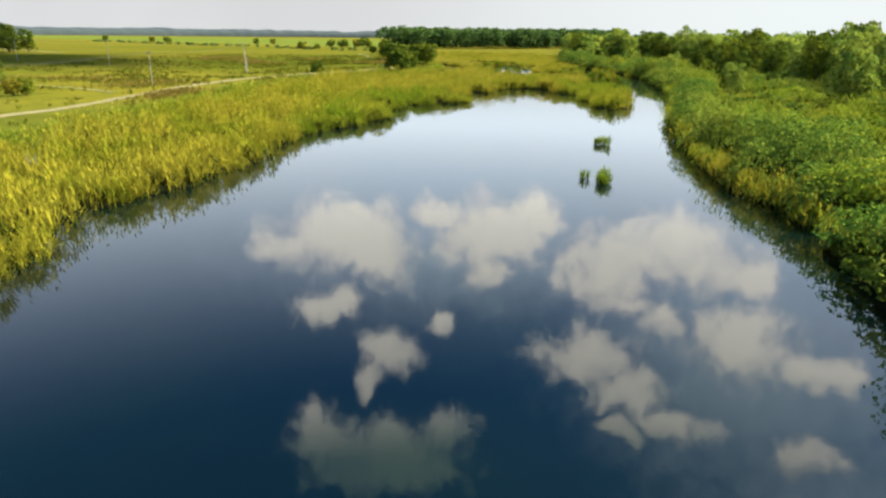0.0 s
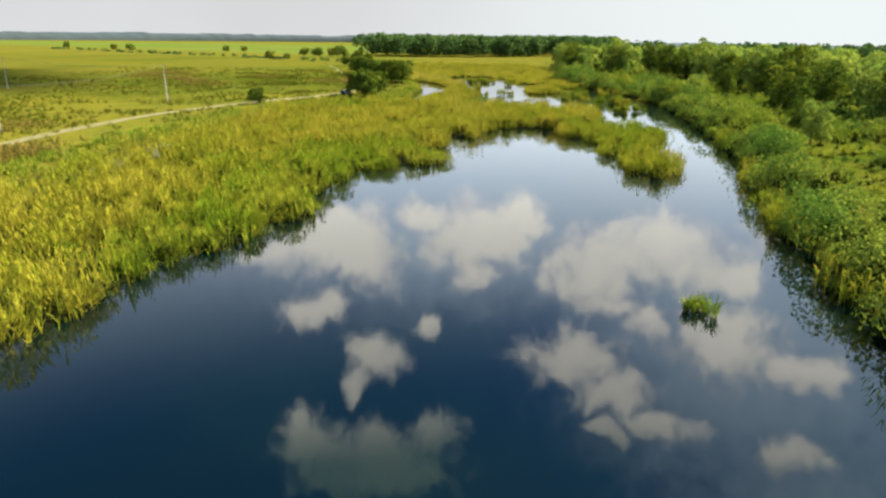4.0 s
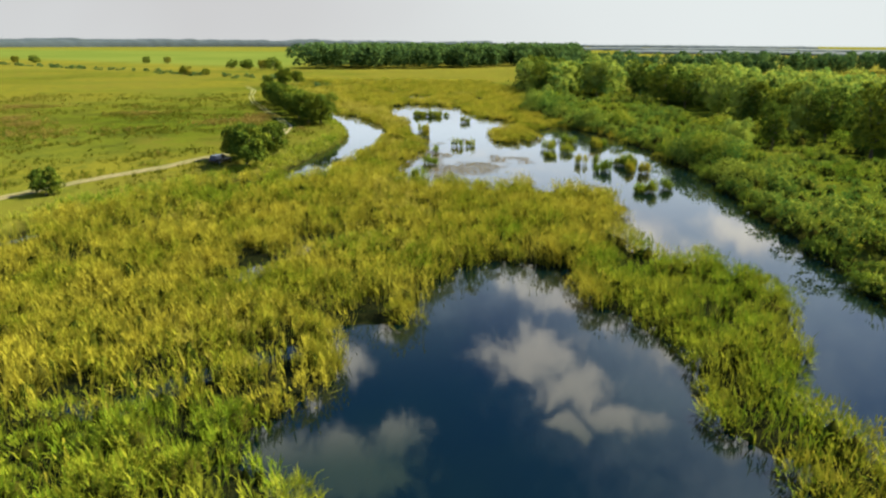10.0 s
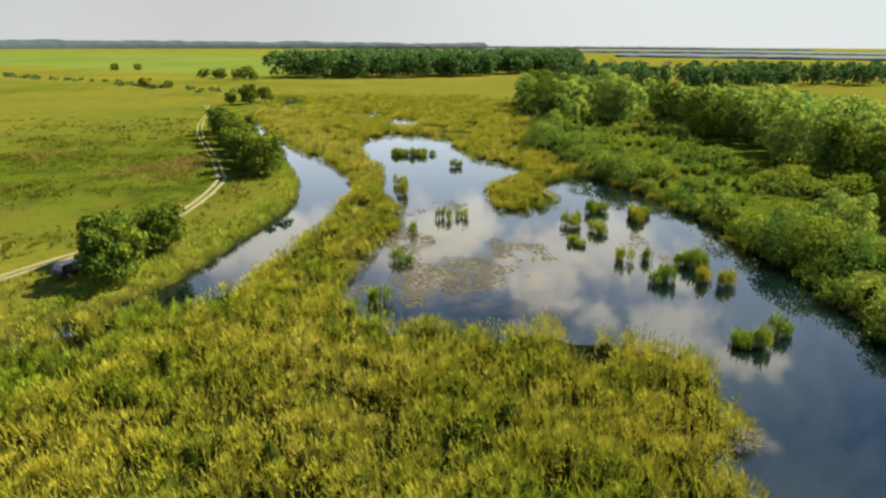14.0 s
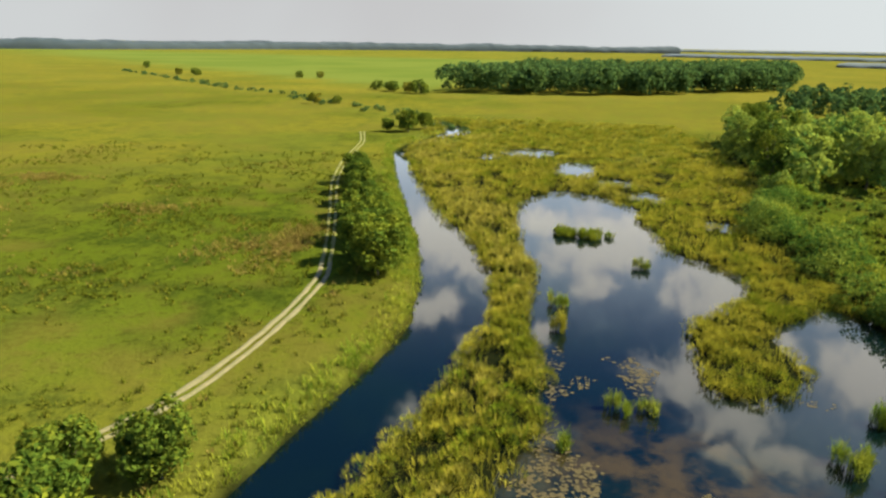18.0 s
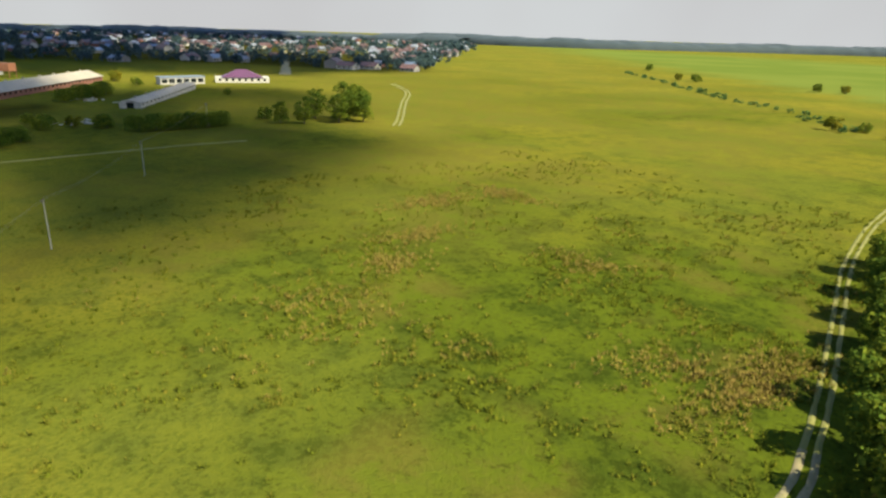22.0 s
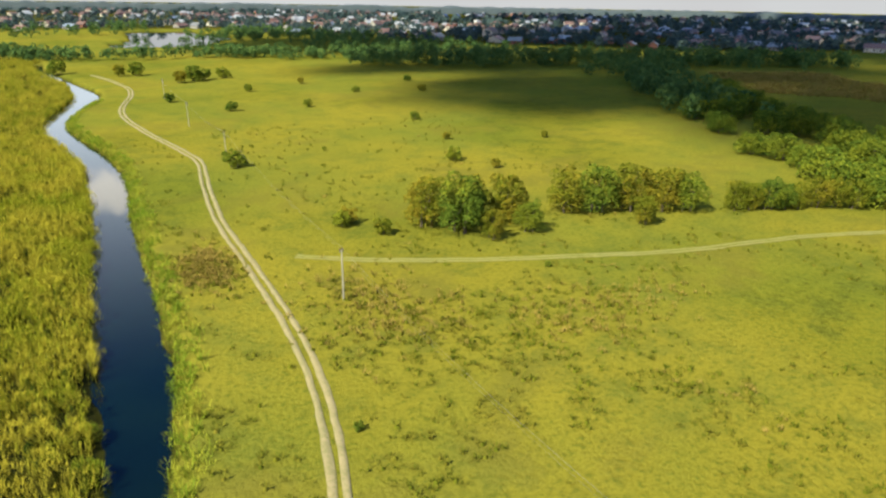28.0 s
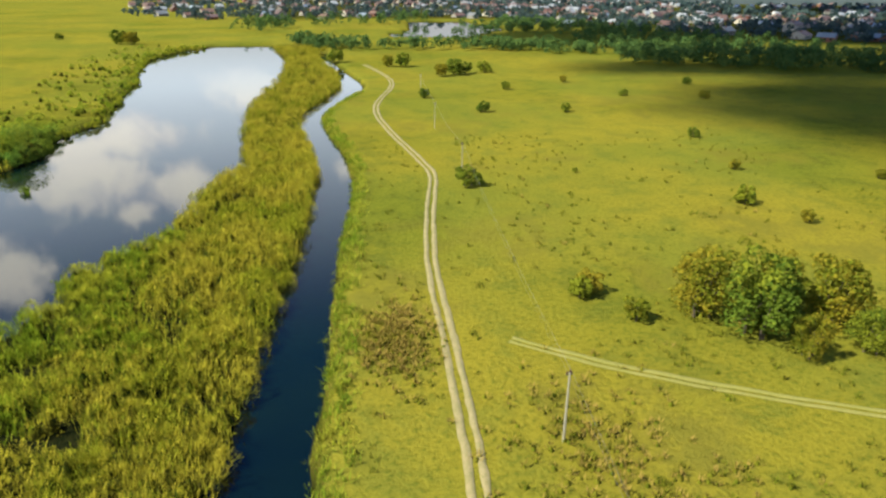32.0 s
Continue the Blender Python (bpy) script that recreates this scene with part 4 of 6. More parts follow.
def build_bank():
    """The tangled far bank: leafy herbs and low bushes in lumps between water and wood."""
    rng = np.random.default_rng(300)
    for k, (y0, y1, per, size, leaves) in enumerate([(10, 150, 0.3, 0.4, 80), (150, 345, 0.22, 0.48, 56), (345, 440, 0.10, 0.8, 24), (-260, 10, 0.12, 0.6, 24)]):
        x, y = scatter(rng, 12, 140, y0, y1, per)
        b = bank_side(x, y)
        keep = (b > 0.6) & (b < (42 if y0 > 0 else 34)) & (rng.random(len(x)) < 1 - 0.8 * ramp(b, 16 if y0 > 0 else 4, 42 if y0 > 0 else 15)) & (water_distance(x, y) > 0.3)
        x, y, b = x[keep], y[keep], b[keep]
        lump = ramp(vnoise(x, y, 7, 21) + 0.6 * vnoise(x, y, 2.6, 22), -0.6, 0.9)
        r = (0.6 + 1.95 * lump) * rng.uniform(0.75, 1.25, len(x)) * (1 if y0 > 0 else 0.6)
        r = r * (1.3 - 0.75 * ramp(b, 6, 12) + 0.3 * ramp(b, 18, 30)) if y0 > 0 else r
        r = np.minimum(r, b + 0.9)
        c = np.stack([x, y, np.maximum(land_height(x, y), -0.1) + r * rng.uniform(0.35, 1.0, len(x))], 1)
        pale = vnoise(x, y, 9, 23) + rng.normal(0, 0.3, len(x)) > (0.0 + 0.9 * (1 - ramp(b, 3, 8)) if y0 > 0 else -0.5)
        # light-blocking humps added under the bank growth
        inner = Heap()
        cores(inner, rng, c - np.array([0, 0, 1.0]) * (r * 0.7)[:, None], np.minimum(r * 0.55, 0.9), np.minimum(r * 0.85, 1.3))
        tagged(new("dead_stems", inner.mesh("dead_stems", SHADE_CORE)), "near-black humps of dead stems added inside the far bank growth to block light", "bank plants", "marsh plants", "stuff")
        for name, pick, mat, label in (("bank_herbs", ~pale, BANK if y0 > 0 else SEDGE, "tangled dark green herbs and nettles on the far bank"),
                                       ("bank_sedge", pale, REED_GREEN, "tall yellow-green reed mixed into the far bank growth")):
            heap = Heap()
            shrub = rng.random(pick.sum()) < (0.75 if mat is BANK else 0.45)
            low = c[pick] - np.array([0, 0, 1.0]) * (r[pick] * 0.5)[:, None]
            mounds(heap, rng, low[~shrub], r[pick][~shrub] * 1.15, r[pick][~shrub] * 1.5, leaves, size * 1.4, size * 0.26)
            if shrub.any():
                heap.add(*leaf_cloud(rng, c[pick][shrub], r[pick][shrub], int(leaves * 1.5 * shrub.sum()), size * 0.55))
            tagged(new(name, heap.mesh(name, mat)), label, "bank plants", "marsh plants", "stuff")
        # a dense dark fringe of low shrubs along the waterline
        x, y = scatter(rng, 12, 75, y0, y1, 0.7 if y0 in (10, 150) else 0.25)
        d = water_distance(x, y)
        keep = (bank_side(x, y) > -2.5) & (d > 0.1) & (d < 2.2)
        x, y = x[keep], y[keep]
        if len(x):
            heap, r = Heap(), rng.uniform(0.5, 1.0, len(x))
            heap.add(*leaf_cloud(rng, np.stack([x, y, np.maximum(land_height(x, y), 0) + r * 0.8], 1), r, 60 * len(x), size * 0.5))
            tagged(new("bank_shrubs", heap.mesh("bank_shrubs", LEAF if y0 > 0 else SEDGE)), "dark green shrubs overhanging the waterline of the far bank", "bank plants", "marsh plants", "stuff")
        # reeds fringing the waterline
        x, y = scatter(rng, 12, 75, y0, y1, 1.2 if y0 in (10, 150) else 0.8)
        b = bank_side(x, y)
        d = water_distance(x, y)
        keep = (b > -2.0) & (d > 0.0) & (d < 2.8) & (vnoise(x, y, 6, 27) > -0.2)
        x, y = x[keep], y[keep]
        heap = Heap()
        reeds(heap, rng, np.stack([x, y, np.maximum(land_height(x, y), -0.3)], 1), rng.uniform(0.9, 2.3, len(x)), 0.09, 4, False, 1)
        if heap.n:
            tagged(new("bank_reeds", heap.mesh("bank_reeds", REED_GREEN)), "green reeds fringing the waterline of the far bank", "bank plants", "marsh plants", "stuff")


def build_mats():
    """Brown floating weed on the shallow end of the lagoon."""
    rng = np.random.default_rng(350)
    x, y = scatter(rng, 8, 50, 205, 262, 12.0)
    thick = vnoise(x, y, 9, 28) + 0.7 * vnoise(x, y, 3, 29) + 1.5 * np.exp(-(((x - 20) / 8) ** 2 + ((y - 225) / 13) ** 2)) - 0.75
    keep = (water_distance(x, y) < -0.4) & (thick > -0.05 + rng.random(len(x)) * 0.6)
    x, y = x[keep], y[keep]
    n = len(x)
    a = np.linspace(0, 2 * np.pi, 8, endpoint=False)[None, :] + rng.uniform(0, 1, (n, 1))
    r = rng.uniform(0.06, 0.2, (n, 1)) * rng.uniform(0.6, 1.25, (n, 8))
    v = np.stack([x[:, None] + r * np.cos(a) * 1.3, y[:, None] + r * np.sin(a), np.repeat(rng.uniform(0.008, 0.035, (n, 1)), 8, 1)], -1).reshape(-1, 3)
    me = mesh_from("floating_weed", v, np.arange(n * 8).reshape(n, 8), MAT)
    tagged(new("floating_weed", me), "brown mats of floating weed on the shallow lagoon", "water weed", kind="stuff")


def build_meadow():
    """Grass tussocks, and drifts of dry brown weeds, on the near part of the meadow."""
    rng = np.random.default_rng(400)
    heap, weeds, inner = Heap(), Heap(), Heap()
    x, y = scatter(rng, -150, -6, 20, 380, 2.2)
    near = (canal_side(x, y) < -4) & (line_distance(x, y, smooth_line(MAIN_TRACK, 5)) > 1.9) & (line_distance(x, y, smooth_line(SIDE_TRACK, 6)) > 1.6)
    clump = vnoise(x, y, 11, 24) + 0.7 * vnoise(x, y, 3.2, 25)
    rough = (0.26 + 0.1 * ramp(x, -100, -60)) * (0.35 + 0.65 * ramp(y, 70, 135)) + np.exp(-(((x + 45) / 30) ** 2 + ((y - 272) / 40) ** 2)) + np.exp(-(((x + 70) / 20) ** 2 + ((y - 174) / 20) ** 2)) + 0.3 * ramp(vnoise(x, y, 40, 26), 0, 0.6) * ramp(y, 90, 150)
    keep = near & (rng.random(len(x)) < ramp(clump, -0.5, 0.7) * np.clip(rough, 0, 1) * 0.42)
    x, y, clump = x[keep], y[keep], clump[keep]
    p = np.stack([x, y, land_height(x, y) - 0.03], 1)
    dry = rng.random(len(x)) < ramp(clump, 0.35, 1.0) * 0.18
    for pick, into, tall in ((~dry, heap, 0.55), (dry, weeds, 0.75)):
        n = int(pick.sum())
        wide, high = rng.uniform(0.2, 0.55, n), rng.uniform(0.2, tall, n) * 1.15
        mounds(into, rng, p[pick], wide, high, 16, 0.42, 0.1)
        # the taller tussocks get an added hump that casts shade
        big = high > 0.45
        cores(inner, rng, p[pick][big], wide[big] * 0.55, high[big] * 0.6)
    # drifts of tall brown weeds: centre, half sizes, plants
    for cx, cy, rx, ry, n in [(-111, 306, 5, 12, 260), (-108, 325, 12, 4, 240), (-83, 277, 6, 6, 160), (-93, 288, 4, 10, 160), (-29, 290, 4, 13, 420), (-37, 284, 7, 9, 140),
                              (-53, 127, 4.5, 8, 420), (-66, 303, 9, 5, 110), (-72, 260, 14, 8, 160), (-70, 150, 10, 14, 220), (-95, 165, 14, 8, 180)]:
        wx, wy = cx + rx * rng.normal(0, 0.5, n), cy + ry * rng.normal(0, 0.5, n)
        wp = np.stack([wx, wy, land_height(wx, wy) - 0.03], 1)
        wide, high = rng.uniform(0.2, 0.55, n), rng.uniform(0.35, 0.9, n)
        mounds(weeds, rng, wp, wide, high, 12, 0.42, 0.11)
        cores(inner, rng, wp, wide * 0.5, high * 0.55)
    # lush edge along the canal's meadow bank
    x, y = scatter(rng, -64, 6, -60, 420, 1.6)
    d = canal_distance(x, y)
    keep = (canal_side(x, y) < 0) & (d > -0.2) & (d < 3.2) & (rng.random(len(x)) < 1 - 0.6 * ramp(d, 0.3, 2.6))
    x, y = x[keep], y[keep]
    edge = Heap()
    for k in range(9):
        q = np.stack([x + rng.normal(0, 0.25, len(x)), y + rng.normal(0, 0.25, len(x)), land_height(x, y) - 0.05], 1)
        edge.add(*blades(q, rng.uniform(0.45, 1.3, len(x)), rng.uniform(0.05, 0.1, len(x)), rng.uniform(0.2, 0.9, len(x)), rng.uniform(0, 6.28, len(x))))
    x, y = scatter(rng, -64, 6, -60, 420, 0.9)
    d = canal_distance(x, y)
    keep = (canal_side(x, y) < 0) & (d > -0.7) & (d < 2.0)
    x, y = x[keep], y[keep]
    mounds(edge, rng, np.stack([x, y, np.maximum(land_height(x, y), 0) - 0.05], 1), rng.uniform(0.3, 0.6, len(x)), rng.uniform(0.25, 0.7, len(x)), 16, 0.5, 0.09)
    tagged(new("tussock_hearts", inner.mesh("tussock_hearts", TUFT)), "dense olive grass humps added at the heart of the meadow tussocks to block light", "grass", kind="stuff")
    tagged(new("meadow_grass", heap.mesh("meadow_grass", TUFT)), "scattered yellow-green grass tussocks over the meadow", "grass", kind="stuff")
    tagged(new("dry_weeds", weeds.mesh("dry_weeds", WEED)), "drifts of dry brown weeds standing in the meadow", "weeds", kind="stuff")
    tagged(new("bank_grass", edge.mesh("bank_grass", REED_GREEN)), "lush green grass fringing the canal bank", "grass", kind="stuff")


build_marsh()
build_tufts()
build_mats()
build_meadow()

# ---- trees and bushes ----
def tube(a, b, ra, rb, sides=6):
    """A tapered limb between two points: verts and quads."""
    a, b = np.array(a, float), np.array(b, float)
    d = (b - a) / max(np.linalg.norm(b - a), 1e-6)
    u = np.cross(d, (0.3, 0.9, 0.2) if abs(d[2]) > 0.8 else (0, 0, 1))
    u /= np.linalg.norm(u)
    w = np.cross(d, u)
    t = np.linspace(0, 2 * np.pi, sides, endpoint=False)
    ring = np.cos(t)[:, None] * u + np.sin(t)[:, None] * w
    i = np.arange(sides)
    j = (i + 1) % sides
    return np.vstack([a + ring * ra, b + ring * rb]), np.stack([i, j, j + sides, i + sides], 1)


def leaf_cloud(rng, centres, radii, count, size):
    """Leaf sprays on and inside lumps: each a bent four-cornered spray."""
    area = radii ** 2
    pick = rng.choice(len(centres), count, p=area / area.sum())
    n = rng.normal(0, 1, (count, 3))
    n /= np.linalg.norm(n, axis=1)[:, None]
    n[:, 2] = np.where(n[:, 2] < -0.55, -n[:, 2], n[:, 2])
    at = centres[pick] + n * (radii[pick] * rng.uniform(0.72, 1.08, count))[:, None] * np.array([1, 1, 0.85])
    face = n + rng.normal(0, 0.55, (count, 3))
    face /= np.linalg.norm(face, axis=1)[:, None]
    u = np.cross(face, rng.normal(0, 1, (count, 3)))
    u /= np.linalg.norm(u, axis=1)[:, None]
    w = np.cross(face, u)
    s = size * rng.uniform(0.55, 1.35, count)[:, None]
    v = np.stack([at - u * s * 0.75, at - w * s * 0.42 + face * s * 0.12, at + u * s * 0.85 - face * s * 0.15, at + w * s * 0.42 + face * s * 0.1], 1)
    return v.reshape(-1, 3), np.arange(count * 4).reshape(-1, 4)


def make_tree(name, label, category, seed, height, spread, clear, lumps, leaves, size, mat, stems=1, group="trees"):
    """A tree at the origin: stems with limbs, and a lumpy crown of leaf sprays."""
    rng = np.random.default_rng(seed)
    root = tagged(new(name), label, category, group)
    centres, radii = [], []
    for k in range(lumps):
        a, f = 6.28 * (k * 0.381 + rng.uniform(0, 0.12)), (k + 0.5) / lumps
        level = clear + (height - clear) * (0.12 + 0.8 * f) * rng.uniform(0.92, 1.05)
        out = spread * math.sqrt(max(0.05, 1 - (2 * (0.25 + 0.7 * f) - 1.1) ** 2)) * rng.uniform(0.3, 0.85)
        r = spread * rng.uniform(0.24, 0.46) * (1.1 - 0.35 * f)
        centres.append((out * math.cos(a), out * math.sin(a), min(level, height - r * 0.8)))
        radii.append(r)
    centres, radii = np.array(centres), np.array(radii)
    wood = Heap()
    thick = max(0.08, height * 0.02)
    for s in range(stems):
        foot = np.array([0.0, 0, -0.3]) if stems == 1 else np.array([spread * 0.25 * math.cos(s * 2.2), spread * 0.25 * math.sin(s * 2.2), -0.3])
        fork = foot + np.array([rng.normal(0, 0.15), rng.normal(0, 0.15), clear * 0.9 + 0.5 + height * 0.12])
        wood.add(*tube(foot, fork, thick * (1.25 if stems == 1 else 0.8), thick * 0.75, 6))
        for c in centres[s::stems][::2]:
            wood.add(*tube(fork, c, thick * 0.5, thick * 0.1, 4))
    trunk = new("trunk", wood.mesh("trunk", BARK))
    heap = Heap()
    heap.add(*leaf_cloud(rng, centres, radii, leaves, size))
    crown = new("crown", heap.mesh("crown", mat))
    trunk.parent = crown.parent = root
    return root


def plant(proto, x, y, scale=1.0, turn=0.0, stretch=1.0, sink=0.0):
    """Stands a copy of a tree on the land."""
    z = float(land_height(np.array([x]), np.array([y]))[0]) - sink
    ob = copy_thing(proto, pose(x, y, z, 0, 0, turn))
    ob.scale = (scale, scale, scale * stretch)
    return ob


def build_canopy(name, label, seed, x, y, tall, spread, leaves, size, mat):
    """A closed wood as one mesh: for each tree a few leafy lumps, down to the ground at the edge."""
    rng = np.random.default_rng(seed)
    n = len(x)
    z = land_height(x, y)
    c, r = [], []
    for level, wide in ((0.22, 0.75), (0.45, 0.95), (0.62, 1.0), (0.8, 0.75)):
        q = spread * wide * 0.62 * rng.uniform(0.75, 1.2, n)
        top = np.minimum(z + tall * level * rng.uniform(0.92, 1.08, n), z + tall - q * 0.85)
        c.append(np.stack([x + rng.normal(0, 0.28, n) * spread, y + rng.normal(0, 0.28, n) * spread, np.maximum(top, z + q * 0.7)], 1))
        r.append(q)
    heap = Heap()
    heap.add(*leaf_cloud(rng, np.vstack(c), np.concatenate(r), leaves * n, size))
    tagged(new(name, heap.mesh(name, mat)), label, "wood", kind="stuff")


def build_ridge(name, label, line, tall, deep, seed, mat):
    """A wood too far off for single trees: one closed canopy along a line, its top uneven crown by crown."""
    p = smooth_line(line, 9.0)[:, :2]
    t = np.gradient(p, axis=0)
    t /= np.linalg.norm(t, axis=1)[:, None]
    side = np.stack([-t[:, 1], t[:, 0]], 1)
    rows = []
    for k, (out, up) in enumerate(((-0.5, -0.05), (-0.5, 0.45), (-0.44, 0.8), (-0.3, 1.0), (0.0, 1.02), (0.3, 1.0), (0.44, 0.8), (0.5, -0.05))):
        q = p + side * (out * deep + (3.0 * vnoise(p[:, 0], p[:, 1], 16, seed + k) if 0 < k < 7 else 0 * p[:, 0]))[:, None]
        h = tall * up * (1 + (0.16 * vnoise(p[:, 0], p[:, 1], 22, seed + 20) + 0.2 * vnoise(p[:, 0], p[:, 1], 130, seed + 30) + 0.06 * vnoise(q[:, 0], q[:, 1], 14, seed + 40 + k)))
        rows.append(np.column_stack([q, MEADOW + h]))
    m = len(rows)
    i = np.arange(len(p) * m).reshape(-1, m)
    f = np.concatenate([np.stack([i[:-1, k], i[:-1, k + 1], i[1:, k + 1], i[1:, k]], -1) for k in range(m - 1)])
    tagged(new(name, mesh_from(name, np.stack(rows, 1).reshape(-1, 3), f, mat, True)), label, "wood", kind="stuff")


def along(rng, line, n, jitter):
    """n random places along a line, scattered sideways."""
    p = smooth_line(line, 5.0)
    q = p[rng.integers(0, len(p), n)] + rng.normal(0, jitter, (n, 2))
    return q[:, 0], q[:, 1]


def build_trees():
    rng = np.random.default_rng(500)
    willow = [make_tree("tree", "round-crowned dark green willow beside the canal", "tree", 510 + k, 8.5, 4.3, 0.9, 26, 4200, 0.4, LEAF, 1) for k in range(3)]
    bush = [make_tree("bush", "spreading bush with yellowing leaves on the meadow", "bush", 520 + k, 4.0, 2.4, 0.1, 14, 1150, 0.32, (LEAF, LEAF_AUTUMN, LEAF)[k], 3, "meadow bushes") for k in range(3)]
    wood = [make_tree("tree", "leafy deciduous tree of the riverside wood", "tree", 530 + k, 13, 5.0, 0.9, 26, 2900, 0.47, LEAF if k % 2 else LEAF_BRIGHT, 1, "riverside wood") for k in range(4)]
    thorn = [make_tree("bush", "dense green bush in the hedge row", "bush", 540 + k, 6.5, 3.0, 0.2, 26, 4000, 0.21, (LEAF_AUTUMN, LEAF_AUTUMN, LEAF)[k], 4, "bush row") for k in range(3)]
    thicket = [make_tree("bush", "wide dense dark green bush at the pasture's edge", "bush", 545 + k, 6.5, 4.2, 0.1, 30, 3000, 0.34, LEAF, 4, "pasture thicket") for k in range(2)]
    protos = willow + bush + wood + thorn + thicket

    # tree row and trees beside the canal: x, y, scale, stretch
    for k, (x, y, s, q) in enumerate([(-10.5, 277, 1.08, 0.88), (-14, 283, 1.02, 0.9), (-12.5, 290, 0.95, 0.86), (-18, 293, 1.0, 0.88), (-19.5, 302, 1.0, 0.86), (-23, 309, 0.95, 0.92),
                                      (-26, 318, 0.9, 1.0), (-29, 328, 0.9, 1.0), (-33, 338, 0.9, 1.0), (-35, 345, 0.7, 1.0), (-17, 219, 0.9, 0.95), (-19.5, 225, 0.78, 0.95),
                                      (-14, 228.5, 0.72, 1.0), (-43, 432, 1.0, 1.0), (-38, 440, 0.8, 1.0), (-51, 431, 0.6, 1.0), (-45, 446, 0.8, 0.9)]):
        plant(willow[k % 3], x, y, s, 67 * k, q)
    # single bushes on the meadow
    for k, (x, y, h) in enumerate([(-40, 199, 4.3), (-79, 117.5, 3.2), (-97, 150, 1.0), (-77.3, 119.4, 3.1), (-81.6, 126, 3.0), (-72, 68, 4.7), (-121, 85, 3.8), (-126, 96, 2.4), (-92, -14, 3.9),
                                   (-76, -42, 3.8), (-129, 186.4, 1.3), (-206, 208, 4.6), (-57, 172, 1.0), (-118, 528, 6.5), (-107, 532, 5.0), (-217, 747, 7), (-200, 752, 6.6), (-314, 742, 8),
                                   (-444, 862, 8), (-330, 742, 7), (-114, 636, 7.6), (-100, 625, 8), (-88, 618, 8), (-79, 613, 10.5), (-104, 632, 7), (-160, 72, 2.2), (-140, 30, 3.0),
                                   (-118, -10, 3.2), (-133, 62, 2.4), (-150, -40, 3.0), (-110, -60, 3.4), (-176, -30, 3.5), (-190, -70, 3.5)]):
        plant(bush[k % 3], x, y, h / 4.0, 49 * k, 0.9)
    for k, (x, y, h) in enumerate([(-140, -80, 3.2), (-103, -110, 6), (-97, -104, 8), (-90, -100, 6), (-112, -112, 6), (-77, -138, 7.2), (-70, -141, 6), (-44, -164, 8), (-326, 139, 5.5),
                                   (-345, 170, 5), (-209, 208, 3.4), (-256, 271, 5.2), (-262, 262, 4.8), (-256, 330, 5.7), (96, -273, 10), (88, -270, 9), (147, -312, 5), (-97, 60, 1.2)]):
        plant(bush[(k + 1) % 3], x, y, h / 4.0, 57 * k, 0.9)
    # scrub round the barns and the yard
    for k, (x, y, h) in enumerate([(-330, 138, 5), (-323, 161, 4), (-335, 130, 4), (-284, 200, 3.5), (-348, 224, 4.5), (-357, 245, 4), (-394, 190, 7), (-413, 206, 8), (-418, 212, 7), (-456, 230, 9),
                                   (-462, 238, 8), (-450, 226, 7), (-270, 234, 6), (-238, 224, 4.5), (-272, 255, 5), (-276, 250, 4.5), (-458, 115, 7), (-546, -14, 8),
                                   (-501, 26, 9), (-507, 20, 8), (-447, 41, 5), (-197, 169, 2.2), (-455, 318, 8), (-424, 323, 6), (-352, 351, 4)]):
        plant(bush[k % 3], x, y, h / 4.0, 37 * k, 0.85)
    for k, (x, y, h) in enumerate([(-237, 358, 16), (-230, 350, 12), (-243, 366, 14), (-234, 337, 9.5), (-240, 330, 9), (-246, 348, 13), (-228, 360, 13), (-250, 372, 11)]):
        plant(wood[1 + 2 * (k % 2)], x, y, h / 13.0, 61 * k, 0.95)
    # the hedge row west of the side track, and the belt behind it
    row = [(-90, 126, 9), (-94, 131, 10), (-98, 128, 8.5), (-104, 130, 9.2), (-104.5, 136, 5.8), (-97, 136, 5), (-117, 131, 8.6), (-122, 134, 9.2), (-128, 136, 9.4), (-134, 139, 8.6),
           (-138, 141, 8), (-124.5, 143, 5.2), (-147, 145, 6), (-150, 146.5, 5.5), (-156, 149, 5.6), (-163, 151.5, 5.8), (-169, 155.5, 6), (-153, 148, 6.2), (-159, 150, 5.6), (-166, 153, 6), (-176, 158, 7.6), (-182, 160, 7.4), (-172, 163, 5)]
    belt = [(-176, 157, 7.5), (-182, 160, 7.5), (-190, 160, 7), (-178, 149, 8), (-186, 139, 8.5), (-197, 122, 7.5), (-196, 114, 6.5), (-192, 131, 6), (-200, 148, 8), (-206, 140, 8.5), (-212, 130, 9),
            (-225, 121, 9), (-224, 134, 9), (-216, 142, 8), (-236, 112, 9), (-217, 87, 6.5), (-213, 92, 6), (-230, 68, 8), (-237, 76, 9), (-226, 98, 8), (-244, 96, 9), (-233, 104, 8), (-252, 82, 9), (-246, 72, 9),
            (-261, 68, 9), (-258, 54, 9), (-270, 54, 9), (-284, 39, 9)]
    for k, (x, y, h) in enumerate(row):
        plant(thorn[(k * 2) % 3 if k < 13 else k % 3], x, y, h / 6.5, 83 * k, rng.uniform(0.9, 1.05))
    for k, (x, y, h) in enumerate(belt):
        plant(thicket[k % 2], x, y, h / 6.5, 83 * k, rng.uniform(0.8, 0.95))
